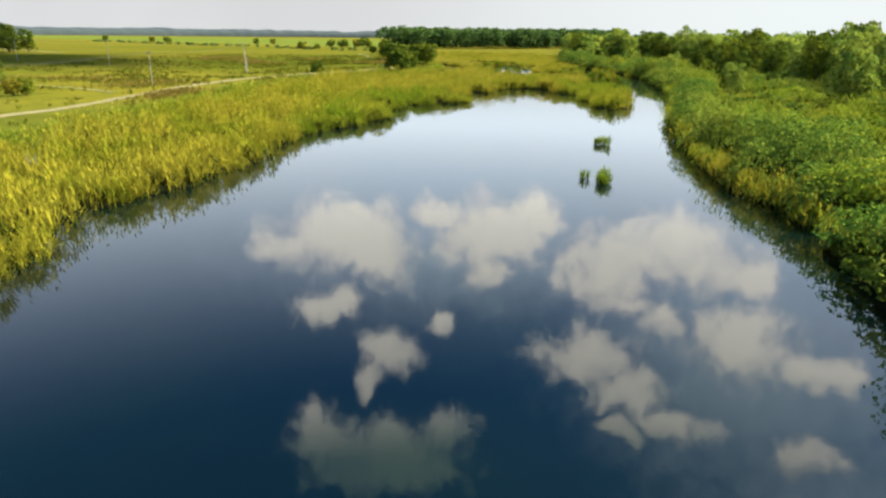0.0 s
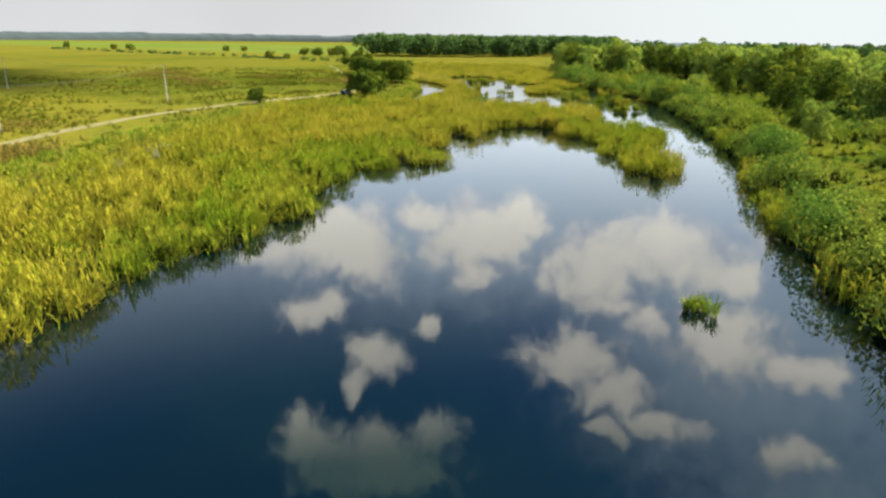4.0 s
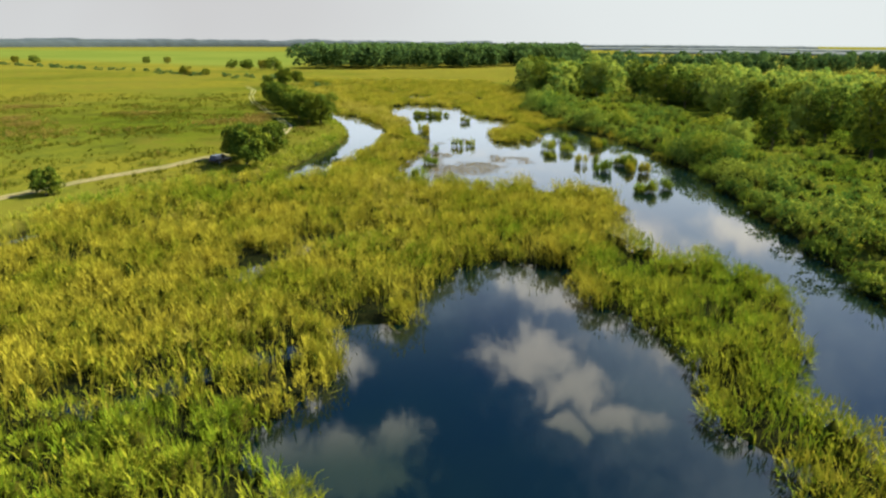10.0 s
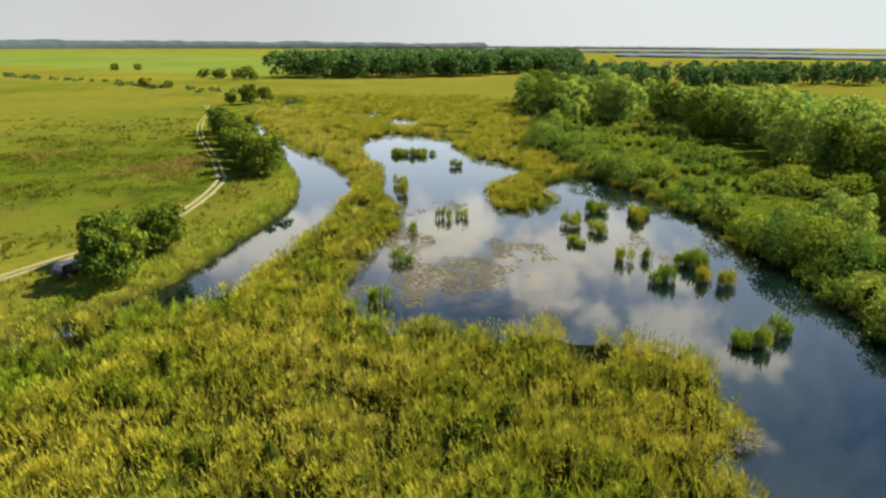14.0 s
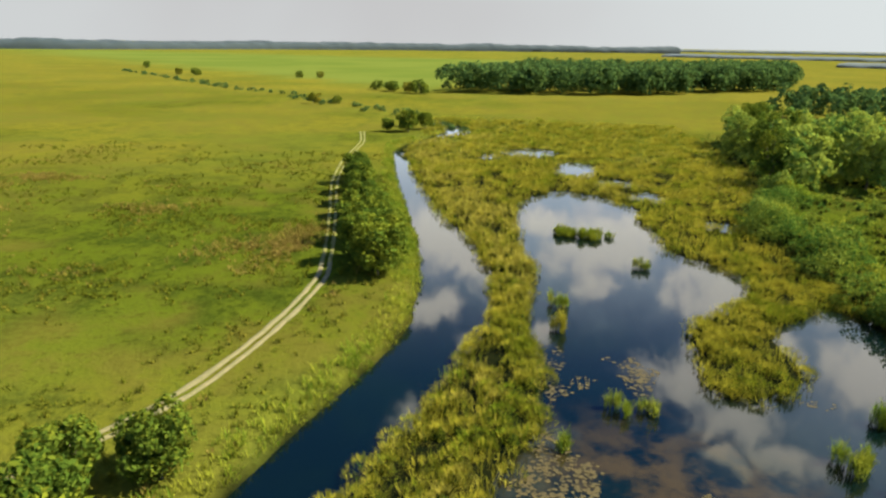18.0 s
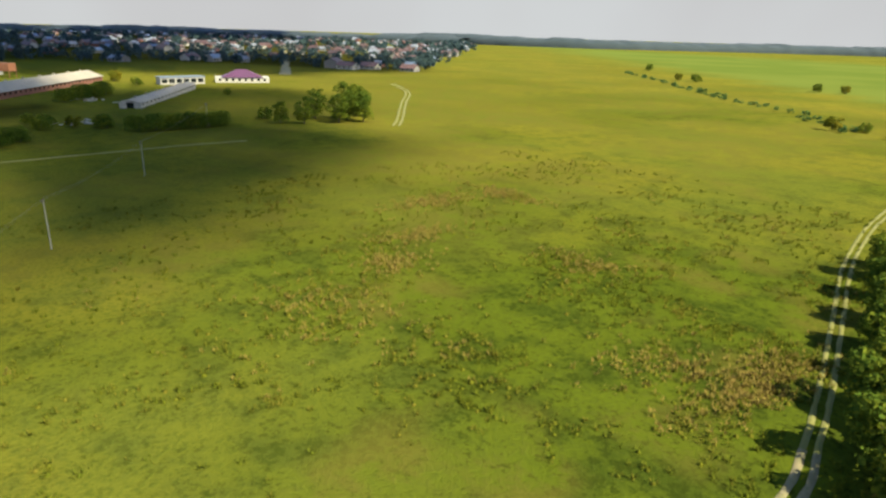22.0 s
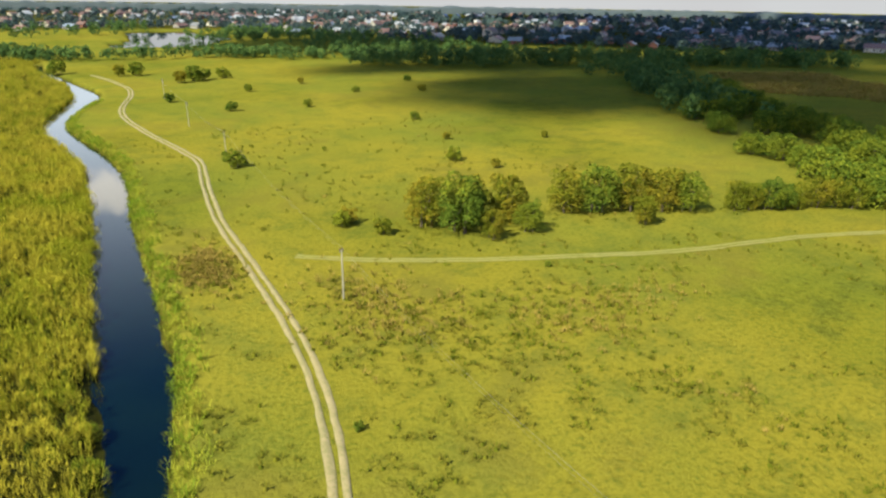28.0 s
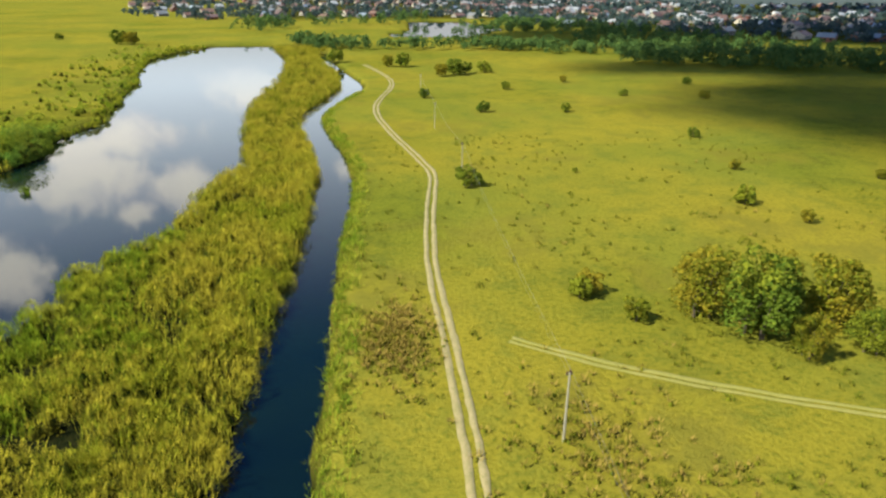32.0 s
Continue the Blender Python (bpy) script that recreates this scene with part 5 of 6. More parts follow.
    for k, (x, y, h) in enumerate([(-246, 279, 6), (-243, 285, 6.5), (-243, 291, 6.5), (-243, 297, 6.5), (-243, 303, 6.3), (-246, 309, 6), (-235, 231, 6), (-232, 237, 6.5), (-239, 243, 5.5),
                                   (-260, 252, 5), (-260, 271, 5), (-355, 282, 8), (-373, 295, 8), (-345, 273, 7), (-364, 289, 7), (-342, 223, 6), (-362, 242, 5), (-404, 204, 9), (-397, 190, 7)]):
        plant(thicket[k % 2], x, y, h / 6.5, 59 * k, 0.9)
    # the wood along the far bank: single trees of its edge
    for k, (x, y, h) in enumerate([(65, 109, 11.5), (63, 152, 7), (97, 186, 11), (95, 173, 13), (60, 143, 7), (106, 297, 11), (99, 271, 13), (76, 182, 12), (121, 360, 13), (85, 233, 9), (76, 233, 7),
                                   (99, 344, 14.5), (111, 324, 13.5), (97, 319, 14.5), (97, 280, 15), (68, 367, 13), (55, 328, 5.5), (81, 437, 14.5), (65, 348, 6.5), (100, 335, 13), (122, 324, 11),
                                   (101, 269, 12), (74, 226, 7.5), (74, 396, 14), (88, 360, 15), (78, 431, 14), (70, 410, 14), (85, 415, 14), (92, 385, 15), (82, 375, 14)]):
        plant(wood[k % 4], x, y, h / 13.0, 71 * k, rng.uniform(0.9, 1.1))
    for k in range(34):
        y = 22 + 9.4 * k + rng.uniform(-3, 3)
        x = np.interp(y, [20, 110, 190, 270, 345], [60, 76, 98, 106, 104]) + rng.uniform(-4, 8)
        plant(wood[k % 4], x, y, rng.uniform(0.7, 1.1), rng.uniform(0, 360), rng.uniform(0.85, 1.15))
    for o in protos:
        for part_ob in o.children_recursive:
            bpy.data.objects.remove(part_ob)
        bpy.data.objects.remove(o)
    # the wood's inside, the second tree line, the plantation, and woods at the horizon
    y = rng.uniform(-20, 345, 420)
    x = np.interp(y, [-20, 20, 110, 190, 270, 345], [70, 66, 82, 104, 112, 112]) + rng.random(420) * np.interp(y, [0, 180, 250, 345], [130, 100, 34, 22])
    build_canopy("riverside_wood", "dense riverside wood of mixed green trees", 601, x, y, rng.uniform(9.5, 14, 420), 5.0, 280, 0.75, LEAF_BRIGHT)
    x, y = np.concatenate([rng.uniform(72, 96, 44), rng.uniform(104, 132, 26), rng.uniform(98, 120, 34)]), np.concatenate([rng.uniform(350, 442, 44), rng.uniform(290, 345, 26), rng.uniform(330, 450, 34)])
    build_canopy("riverside_wood", "rounded green trees of the riverside wood's far end", 604, x, y, rng.uniform(9, 14, 104), 5.0, 220, 1.0, LEAF_BRIGHT)
    t = rng.random(150)
    build_canopy("tree_belt", "dark tree belt behind the riverside field", 602, 118 + 330 * t + rng.normal(0, 5, 150), 500 + 70 * t + rng.uniform(0, 50, 150), rng.uniform(12, 16, 150), 6.0, 150, 1.5, LEAF_DARK)
    u, v = rng.random(520), rng.random(520) ** 1.4
    build_canopy("plantation_wood", "dark rectangular plantation wood beyond the marsh", 603, -66 + 250 * u + 60 * v, np.interp(u, [0, 0.45, 1], [630, 642, 731]) + 230 * v,
                 rng.uniform(17.5, 20, 520), 9.0, 170, 1.7, LEAF_DARK)
    bx, by = along(rng, [(-26, 452), (-45, 482), (-82, 508), (-146, 562), (-226, 627), (-335, 717), (-420, 790)], 90, 2.2)
    build_canopy("canal_scrub", "low dark scrub lining the far canal", 605, bx, by, rng.uniform(0.9, 2.2, 90), 2.4, 40, 0.8, LEAF_DARK)
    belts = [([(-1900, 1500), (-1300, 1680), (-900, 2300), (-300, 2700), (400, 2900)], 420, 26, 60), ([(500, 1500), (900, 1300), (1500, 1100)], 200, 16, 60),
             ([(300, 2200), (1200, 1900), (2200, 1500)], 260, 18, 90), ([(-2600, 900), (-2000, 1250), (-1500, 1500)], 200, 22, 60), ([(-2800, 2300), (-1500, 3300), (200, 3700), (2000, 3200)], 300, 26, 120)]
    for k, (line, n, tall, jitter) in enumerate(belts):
        build_ridge("horizon_wood", "woodland strip at the horizon tinted blue-grey for haze", line, tall * (0.85 if k in (0, 3) else 0.4), 2 * jitter + 60, 610 + k, RIDGE if k in (0, 3) else RIDGE_PALE)
    build_ridge("horizon_wood", "woodland strip behind the village tinted for haze", [(-2500, 1000), (-2400, -300), (-1900, -1400), (-900, -1800), (500, -1900)], 20, 200, 618, RIDGE)
    for k, (line, n, tall, jitter) in enumerate([([(-215, -152), (-260, -134), (-315, -118), (-373, -93), (-420, -70), (-480, -32)], 260, 12, 13), ([(-236, 78), (-250, 55), (-271, 26), (-300, -15), (-340, -70)], 90, 9, 10),
                                                 ([(-20, -285), (-50, -242), (-80, -236), (-118, -238), (-196, -212), (-222, -160)], 110, 9, 8), ([(36, -410), (-13, -490), (-52, -518), (-90, -515), (-130, -640)], 60, 14, 12),
                                                 ([(-200, -400), (-240, -480), (-290, -330), (-260, -240), (-330, -180)], 200, 11, 32)]):
        bx, by = along(rng, line, n, jitter)
        build_canopy("tree_belt", "dark green tree belt along the edge of the pasture", 620 + k, bx, by, rng.uniform(0.6, 1.1, n) * tall, 4.8, 120, 1.05, LEAF_DARK)


def build_dry_fields():
    """Dead reed standing in pale strips before the barns."""
    rng = np.random.default_rng(650)
    for shape, n, mat, label in ((DRY_FIELD, 5200, WEED, "strip of dead brown reed before the barns"), (PALE_FIELD, 800, TUFT, "rough pale grass and dead reed near the yard")):
        s = np.array(shape, float)
        x, y = rng.uniform(s[:, 0].min(), s[:, 0].max(), n * 3), rng.uniform(s[:, 1].min(), s[:, 1].max(), n * 3)
        keep = area_distance(x, y, shape) < 4 * vnoise(x, y, 15, 51)
        x, y = x[keep][:n], y[keep][:n]
        heap = Heap()
        mounds(heap, rng, np.stack([x, y, land_height(x, y) - 0.05], 1), rng.uniform(0.5, 1.3, len(x)), rng.uniform(0.3, 1.3 if mat is WEED else 0.5, len(x)), 7, 1.0 if mat is WEED else 0.6, 0.4)
        tagged(new("dead_reed", heap.mesh("dead_reed", mat)), label, "reeds", kind="stuff")


build_trees()
build_bank()
build_dry_fields()

# ---- built things ----
def part(name, bm, mat, parent=None, label=""):
    """Links a bmesh as one mesh object under a thing or a part."""
    me = bpy.data.meshes.new(name)
    bm.to_mesh(me)
    bm.free()
    me.materials.append(mat)
    ob = new(name, me)
    ob.parent = parent
    return tagged(ob, label)


def again(ob, x, y, z, turn=0.0, parent=None):
    """The same part once more, sharing its mesh."""
    o = new(ob.name.split(".")[0], ob.data)
    o.parent = parent or ob.parent
    o.matrix_basis = pose(x, y, z, 0, 0, turn)
    return o


def box(sx, sy, sz, x=0.0, y=0.0, z=0.0, bevel=0.0, bm=None):
    """A box whose bottom middle is at x, y, z."""
    bm = bm or bmesh.new()
    made = bmesh.ops.create_cube(bm, size=1.0, matrix=Matrix.Translation((x, y, z + sz / 2)) @ Matrix.Diagonal((sx, sy, sz, 1)))
    if bevel:
        edges = list({e for v in made["verts"] for e in v.link_edges})
        bmesh.ops.bevel(bm, geom=edges, offset=bevel, segments=2, affect="EDGES", profile=0.6)
    return bm


def slab(points, thick):
    """A flat piece with those corners, thickened downwards."""
    bm = bmesh.new()
    top = [bm.verts.new(p) for p in points]
    low = [bm.verts.new((p[0], p[1], p[2] - thick)) for p in points]
    bm.faces.new(top)
    bm.faces.new(low[::-1])
    for k in range(len(top)):
        j = (k + 1) % len(top)
        bm.faces.new((top[k], low[k], low[j], top[j]))
    bmesh.ops.recalc_face_normals(bm, faces=bm.faces)
    return bm


def stick(a, b, ra, rb, sides=8):
    """A tapered round bar."""
    bm = bmesh.new()
    d = Vector(b) - Vector(a)
    m = Matrix.Translation((Vector(a) + Vector(b)) / 2) @ d.to_track_quat("Z", "Y").to_matrix().to_4x4()
    bmesh.ops.create_cone(bm, cap_ends=True, segments=sides, radius1=ra, radius2=rb, depth=d.length, matrix=m)
    return bm


def gable_body(length, width, wall, ridge, base=-0.4):
    """Walls of a gabled building, along x, as one closed body."""
    bm = bmesh.new()
    ends = []
    for x in (-length / 2, length / 2):
        ends.append([bm.verts.new(p) for p in ((x, -width / 2, base), (x, width / 2, base), (x, width / 2, wall), (x, 0, ridge), (x, -width / 2, wall))])
    bm.faces.new(ends[0][::-1])
    bm.faces.new(ends[1])
    for k in range(5):
        j = (k + 1) % 5
        bm.faces.new((ends[0][k], ends[0][j], ends[1][j], ends[1][k]))
    bmesh.ops.recalc_face_normals(bm, faces=bm.faces)
    return bm


def roof_slopes(root, length, width, wall, ridge, mat, over=0.5, name="roof_slope"):
    rise = (ridge - wall) / (width / 2)
    for s in (-1, 1):
        edge = width / 2 + over
        low = ridge - rise * edge
        part(name, slab([(-length / 2 - over, 0.02 * s, ridge + 0.16), (length / 2 + over, 0.02 * s, ridge + 0.16), (length / 2 + over, s * edge, low + 0.16), (-length / 2 - over, s * edge, low + 0.16)], 0.12), mat, root)


def ground_at(x, y):
    return float(land_height(np.array([float(x)]), np.array([float(y)]))[0])


def build_barn(x0, y0, x1, y1, width, wall, ridge, wall_mat, label, spacing=4.5):
    """A long low livestock barn between two ends, with a row of windows on each side and doors in the gables."""
    length = math.hypot(x1 - x0, y1 - y0)
    cx, cy = (x0 + x1) / 2, (y0 + y1) / 2
    root = tagged(new("barn"), label, "barn", "livestock barns")
    root.matrix_basis = pose(cx, cy, ground_at(cx, cy), 0, 0, math.degrees(math.atan2(y1 - y0, x1 - x0)))
    part("wall", gable_body(length, width, wall, ridge), wall_mat, root)
    roof_slopes(root, length, width, wall, ridge, ROOF_SLATE, 0.6)
    pane = None
    for s in (-1, 1):
        for k in range(int(length / spacing)):
            x = -length / 2 + spacing * (k + 0.5)
            if pane is None:
                pane = part("window", box(1.5, 0.08, 0.9), DARK_GLASS, root, "dark barn window")
                pane.matrix_basis = pose(x, s * (width / 2 + 0.02), wall * 0.5)
            else:
                again(pane, x, s * (width / 2 + 0.02), wall * 0.5)
        # open gate: a near-black panel stands in for the shade inside
        gate = part("door", box(0.08, 3.0, 2.6, bevel=0.01), DARK_GLASS, root, "near-black panel for the shaded open gate in the gable")
        gate.matrix_basis = pose(s * (length / 2 + 0.02), 0, 0)
    for k in range(int(length / 16)):
        vent = part("roof_vent", box(0.9, 0.9, 1.0, bevel=0.05), ROOF_SLATE, root)
        vent.matrix_basis = pose(-length / 2 + 8 + 16 * k, 0, ridge - 0.1)


def build_farm():
    pale = "long whitewashed livestock barn with a grey slate roof"
    for a in [(-416, 154, -490, 217), (-456, 118, -530, 178), (-503, 60, -578, 118), (-556, 8, -632, 66), (-597, -47, -672, 15), (-466, 205, -541, 262)]:
        build_barn(*a, 13, 3.0, 6.8, WHITEWASH, pale)
    build_barn(-343, 224, -464, 305, 17, 3.2, 6.4, BRICK_RED, "long red brick barn with a sagging grey slate roof")
    build_barn(-309, 292, -396, 344, 9, 2.4, 3.6, WHITEWASH, "low narrow shed with a pale grey roof", 6)
    # the shop with a flat roof
    root = tagged(new("shop_building"), "low white and blue-grey building with a flat roof", "building")
    root.matrix_basis = pose(-428, 350, ground_at(-428, 350), 0, 0, 92)
    part("wall", box(27, 8, 4.6, z=-0.3, bevel=0.05), WHITEWASH, root)
    part("roof", box(28, 9, 0.4, z=4.3, bevel=0.05), ROOF_BLUE, root)
    for k in range(6):
        part("window", box(3.4, 0.1, 2.4, bevel=0.02), DARK_GLASS, root).matrix_basis = pose(-11 + 4.4 * k, -4.03, 1.0)
        part("window", box(3.4, 0.1, 2.4, bevel=0.02), DARK_GLASS, root).matrix_basis = pose(-11 + 4.4 * k, 4.03, 1.0)
    # the hall with the purple roof
    root = tagged(new("hall"), "white hall with a purple hipped roof", "building")
    root.matrix_basis = pose(-432, 391, ground_at(-432, 391), 0, 0, 71)
    part("wall", box(34, 15, 3.6, z=-0.3, bevel=0.05), WHITEWASH, root)
    bm = bmesh.new()
    v = [bm.verts.new(p) for p in ((-13, -8.2, 3.3), (13, -8.2, 3.3), (13, 8.2, 3.3), (-13, 8.2, 3.3), (-3, 0, 8.0), (3, 0, 8.0))]
    for f in ((0, 1, 5, 4), (1, 2, 5), (2, 3, 4, 5), (3, 0, 4), (3, 2, 1, 0)):
        bm.faces.new([v[k] for k in f])
    part("roof", bm, ROOF_PURPLE, root, "purple hipped metal roof")
    for k in range(8):
        part("window", box(1.6, 0.1, 1.6, bevel=0.02), DARK_GLASS, root).matrix_basis = pose(-14 + 4 * k, -7.53, 1.0)
        part("window", box(1.6, 0.1, 1.6, bevel=0.02), DARK_GLASS, root).matrix_basis = pose(-14 + 4 * k, 7.53, 1.0)
    # a rusty bin on legs, and a blue tank
    root = tagged(new("feed_bin"), "rusty orange steel feed bin on four legs", "bin")
    root.matrix_basis = pose(-509, 267, ground_at(-509, 267), 0, 0, 40)
    part("bin", box(9, 6, 5, z=4.0, bevel=0.2), RUST, root)
    for x in (-4, 4):
        for y in (-2.6, 2.6):
            part("leg", box(0.3, 0.3, 4.4, x, y, -0.3, 0.03), RUST, root)
    root = tagged(new("water_tank"), "bright blue cylindrical tank lying by the red barn", "tank")
    root.matrix_basis = pose(-331, 212, ground_at(-331, 212), 0, 0, 120)
    part("shell", stick((-3.2, 0, 1.3), (3.2, 0, 1.3), 1.2, 1.2, 16), BLUE_PAINT, root)
    for x in (-2, 2):
        part("cradle", box(0.4, 2.2, 0.9, x, 0, -0.3, 0.04), CONCRETE, root)


def make_house(kind, length, width, wall, ridge, wall_mat, roof_mat, label):
    """A village house along x: walls, two roof slopes, chimney, windows and door."""
    root = tagged(new("house"), label, "house", "village houses")
    part("wall", gable_body(length, width, wall, ridge), wall_mat, root)
    roof_slopes(root, length, width, wall, ridge, roof_mat, 0.5)
    part("chimney", box(0.7, 0.7, 1.6, length * 0.22, width * 0.12, ridge - 0.8), BRICK_RED, root)
    pane = None
    for s in (-1, 1):
        for k in range(3):
            x = length * (k - 1) / 3.2
            if pane is None:
                pane = part("window", box(1.3, 0.1, 1.4), DARK_GLASS, root)
                pane.matrix_basis = pose(x, s * (width / 2 + 0.02), 1.1)
            else:
                again(pane, x, s * (width / 2 + 0.02), 1.1)
    part("door", box(0.1, 1.0, 2.1), ROOF_BROWN, root).matrix_basis = pose(length / 2 + 0.02, 0.5, 0)
    return root


def village_places(rng, n, low, high):
    """Places behind the village's edge, from low to high as a share of the way out."""
    p = smooth_line(EDGE, 12.0)
    q = p[rng.integers(0, len(p), n)]
    c = np.array([-40.0, 150.0])
    e = low + (high - low) * rng.random(n) ** 1.3
    return c + (q - c) * (1 + e)[:, None] + rng.normal(0, 12, (n, 2)), e


def build_village():
    rng = np.random.default_rng(700)
    kinds = [(12, 9, 3.2, 6.2, PLASTER, ROOF_RED, "pale plastered house with a red tile roof"), (13, 10, 3.4, 6.6, PLASTER, ROOF_GREY, "pale plastered house with a grey metal roof"),
             (11, 8, 3.0, 5.8, BRICK_RED, ROOF_BROWN, "brick house with a dark brown roof"), (15, 11, 5.8, 9.4, PLASTER, ROOF_BROWN, "two-storey pale house with a brown roof"),
             (12, 9, 3.2, 6.0, BRICK_RED, ROOF_GREY, "brick house with a pale grey roof"), (14, 9, 3.4, 6.4, PLASTER, ROOF_BLUE, "plastered house with a blue-grey roof"),
             (16, 11, 3.6, 7.0, WHITEWASH, ROOF_RED, "white house under a wide red roof")]
    protos = [make_house(k, *spec) for k, spec in enumerate(kinds)]
    places, share = village_places(rng, 900, 0.0, 0.55)
    taken = []
    for (x, y), e in zip(places, share):
        if len(taken) >= 230:
            break
        if any(abs(x - a) < 17 and abs(y - b) < 17 for a, b in taken) or area_distance(np.array([x]), np.array([y]), FAR_POND)[0] < 25:
            continue
        taken.append((x, y))
        turn = 30 + 90 * rng.integers(0, 2) + rng.normal(0, 6)
        ob = copy_thing(protos[rng.integers(0, len(protos))], pose(x, y, ground_at(x, y), 0, 0, turn))
        ob.scale = (rng.uniform(0.85, 1.3),) * 2 + (rng.uniform(0.85, 1.15),)
    for o in protos:
        for c in o.children_recursive:
            bpy.data.objects.remove(c)
        bpy.data.objects.remove(o)
    # houses too far to tell apart: bodies and roofs joined
    places, share = village_places(rng, 1500, 0.5, 2.6)
    n = len(places)
    for name, mats, pick in (("far_houses", (PLASTER, ROOF_GREY), 0), ("far_houses", (WHITEWASH, ROOF_RED), 1), ("far_houses", (BRICK_RED, ROOF_BROWN), 2)):
        rows = np.arange(n)[np.arange(n) % 3 == pick]
        a = rng.choice([0.5, 2.07], len(rows)) + rng.normal(0, 0.1, len(rows))
        w, d, h, r = rng.uniform(5, 9, len(rows)), rng.uniform(4, 6, len(rows)), rng.uniform(3, 5, len(rows)), rng.uniform(6, 9.5, len(rows))
        ux, uy = np.cos(a), np.sin(a)
        px, py = places[rows].T
        z = land_height(px, py)

        def corner(f, g, up):
            return np.stack([px + ux * w * f - uy * d * g, py + uy * w * f + ux * d * g, z + up], 1)

        body = np.stack([corner(f, g, up) for up in (-0.5 + 0 * h, h) for f, g in ((-1, -1), (1, -1), (1, 1), (-1, 1))], 1).reshape(-1, 3)
        i = np.arange(len(rows))[:, None] * 8
        me = mesh_from("far_houses", body, np.concatenate([i + np.array([q]) for q in ((0, 1, 5, 4), (1, 2, 6, 5), (2, 3, 7, 6), (3, 0, 4, 7))]), mats[0])
        root = tagged(new("far_houses", me), "closely packed village houses far off", "houses", kind="stuff")
        roof = np.stack([corner(-1.08, -1.1, h), corner(1.08, -1.1, h), corner(1.08, 1.1, h), corner(-1.08, 1.1, h), corner(-0.85, 0, r), corner(0.85, 0, r)], 1).reshape(-1, 3)
        i = np.arange(len(rows))[:, None] * 6
        me = mesh_from("far_roofs", roof, np.concatenate([i + np.array([q]) for q in ((0, 1, 5, 4), (2, 3, 4, 5), (1, 2, 5, 5), (3, 0, 4, 4))])[: 2 * len(rows)], mats[1])
        new("far_roofs", me).parent = root
        ends = np.concatenate([i + np.array([q]) for q in ((1, 2, 5), (3, 0, 4))])
        new("far_hips", mesh_from("far_hips", roof, ends, mats[1])).parent = root
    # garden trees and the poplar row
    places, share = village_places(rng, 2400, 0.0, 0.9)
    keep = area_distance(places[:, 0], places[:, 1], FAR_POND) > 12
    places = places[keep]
    build_canopy("garden_trees", "dark green garden trees between the village houses, blued for haze", 720, places[:, 0], places[:, 1], rng.uniform(5, 11, len(places)), 5.2, 28, 2.4, LEAF_HAZE)
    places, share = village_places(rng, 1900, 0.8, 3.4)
    build_canopy("garden_trees", "dark trees of the far village with haze in their colour", 721, places[:, 0], places[:, 1], rng.uniform(7, 13, len(places)), 10, 14, 6.0, LEAF_HAZE)
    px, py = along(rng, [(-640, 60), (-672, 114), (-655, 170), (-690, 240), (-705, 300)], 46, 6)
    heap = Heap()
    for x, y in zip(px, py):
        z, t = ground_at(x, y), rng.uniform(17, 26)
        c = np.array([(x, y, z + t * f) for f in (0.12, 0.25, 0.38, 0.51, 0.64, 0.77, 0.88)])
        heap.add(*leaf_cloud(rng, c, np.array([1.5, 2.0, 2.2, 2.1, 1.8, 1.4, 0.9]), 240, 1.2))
    tagged(new("poplar_row", heap.mesh("poplar_row", LEAF_HAZE)), "row of tall slim dark poplars before the village, blued for haze", "poplars", kind="stuff")


# ---- power line ----
POLES = [(-76, -52), (-73, 10.5), (-72, 61), (-66.3, 146.2), (-62.8, 203), (-120.6, 234.4), (-171, 262), (-244, 303)]
TALL, SHORT = 8.4, 7.1


def build_pole(x, y, turn, tall, struts=()):
    root = tagged(new("utility_pole"), "braced concrete corner pole with two insulator crossarms" if struts else "slender pale concrete utility pole with insulator crossarm", "utility pole", "power line")
    root.matrix_basis = pose(x, y, ground_at(x, y), 0, 0, turn)
    bm = bmesh.new()
    bmesh.ops.create_cone(bm, cap_ends=True, segments=4, radius1=0.14, radius2=0.09, depth=tall + 0.5, matrix=Matrix.Translation((0, 0, tall / 2 - 0.25)) @ Matrix.Rotation(radians(45), 4, "Z"))
    bmesh.ops.bevel(bm, geom=bm.edges[:], offset=0.02, segments=1, affect="EDGES")
    part("pole", bm, CONCRETE, root)
    for z in (tall - 0.35, tall - 1.7) if struts else (tall - 0.35,):
        reach = 0.65 if struts else 0.2
        arm = part("crossarm", box(2 * reach + 0.2, 0.1, 0.1, 0, 0.16, z, 0.01), STEEL, root)
        for k in (-reach, reach):
            part("insulator", stick((k, 0.16, z + 0.1), (k, 0.16, z + 0.38), 0.09, 0.05, 8), CERAMIC, arm)
    part("insulator", stick((0, 0, tall), (0, 0, tall + 0.3), 0.09, 0.05, 8), CERAMIC, root)
    back = root.matrix_basis.inverted()
    for sx, sy in struts:
        foot = back @ Vector((sx, sy, ground_at(sx, sy) - 0.3))
        part("strut", stick(foot, (0, 0, tall - 1.9), 0.14, 0.11, 6), CONCRETE, root)
    return root


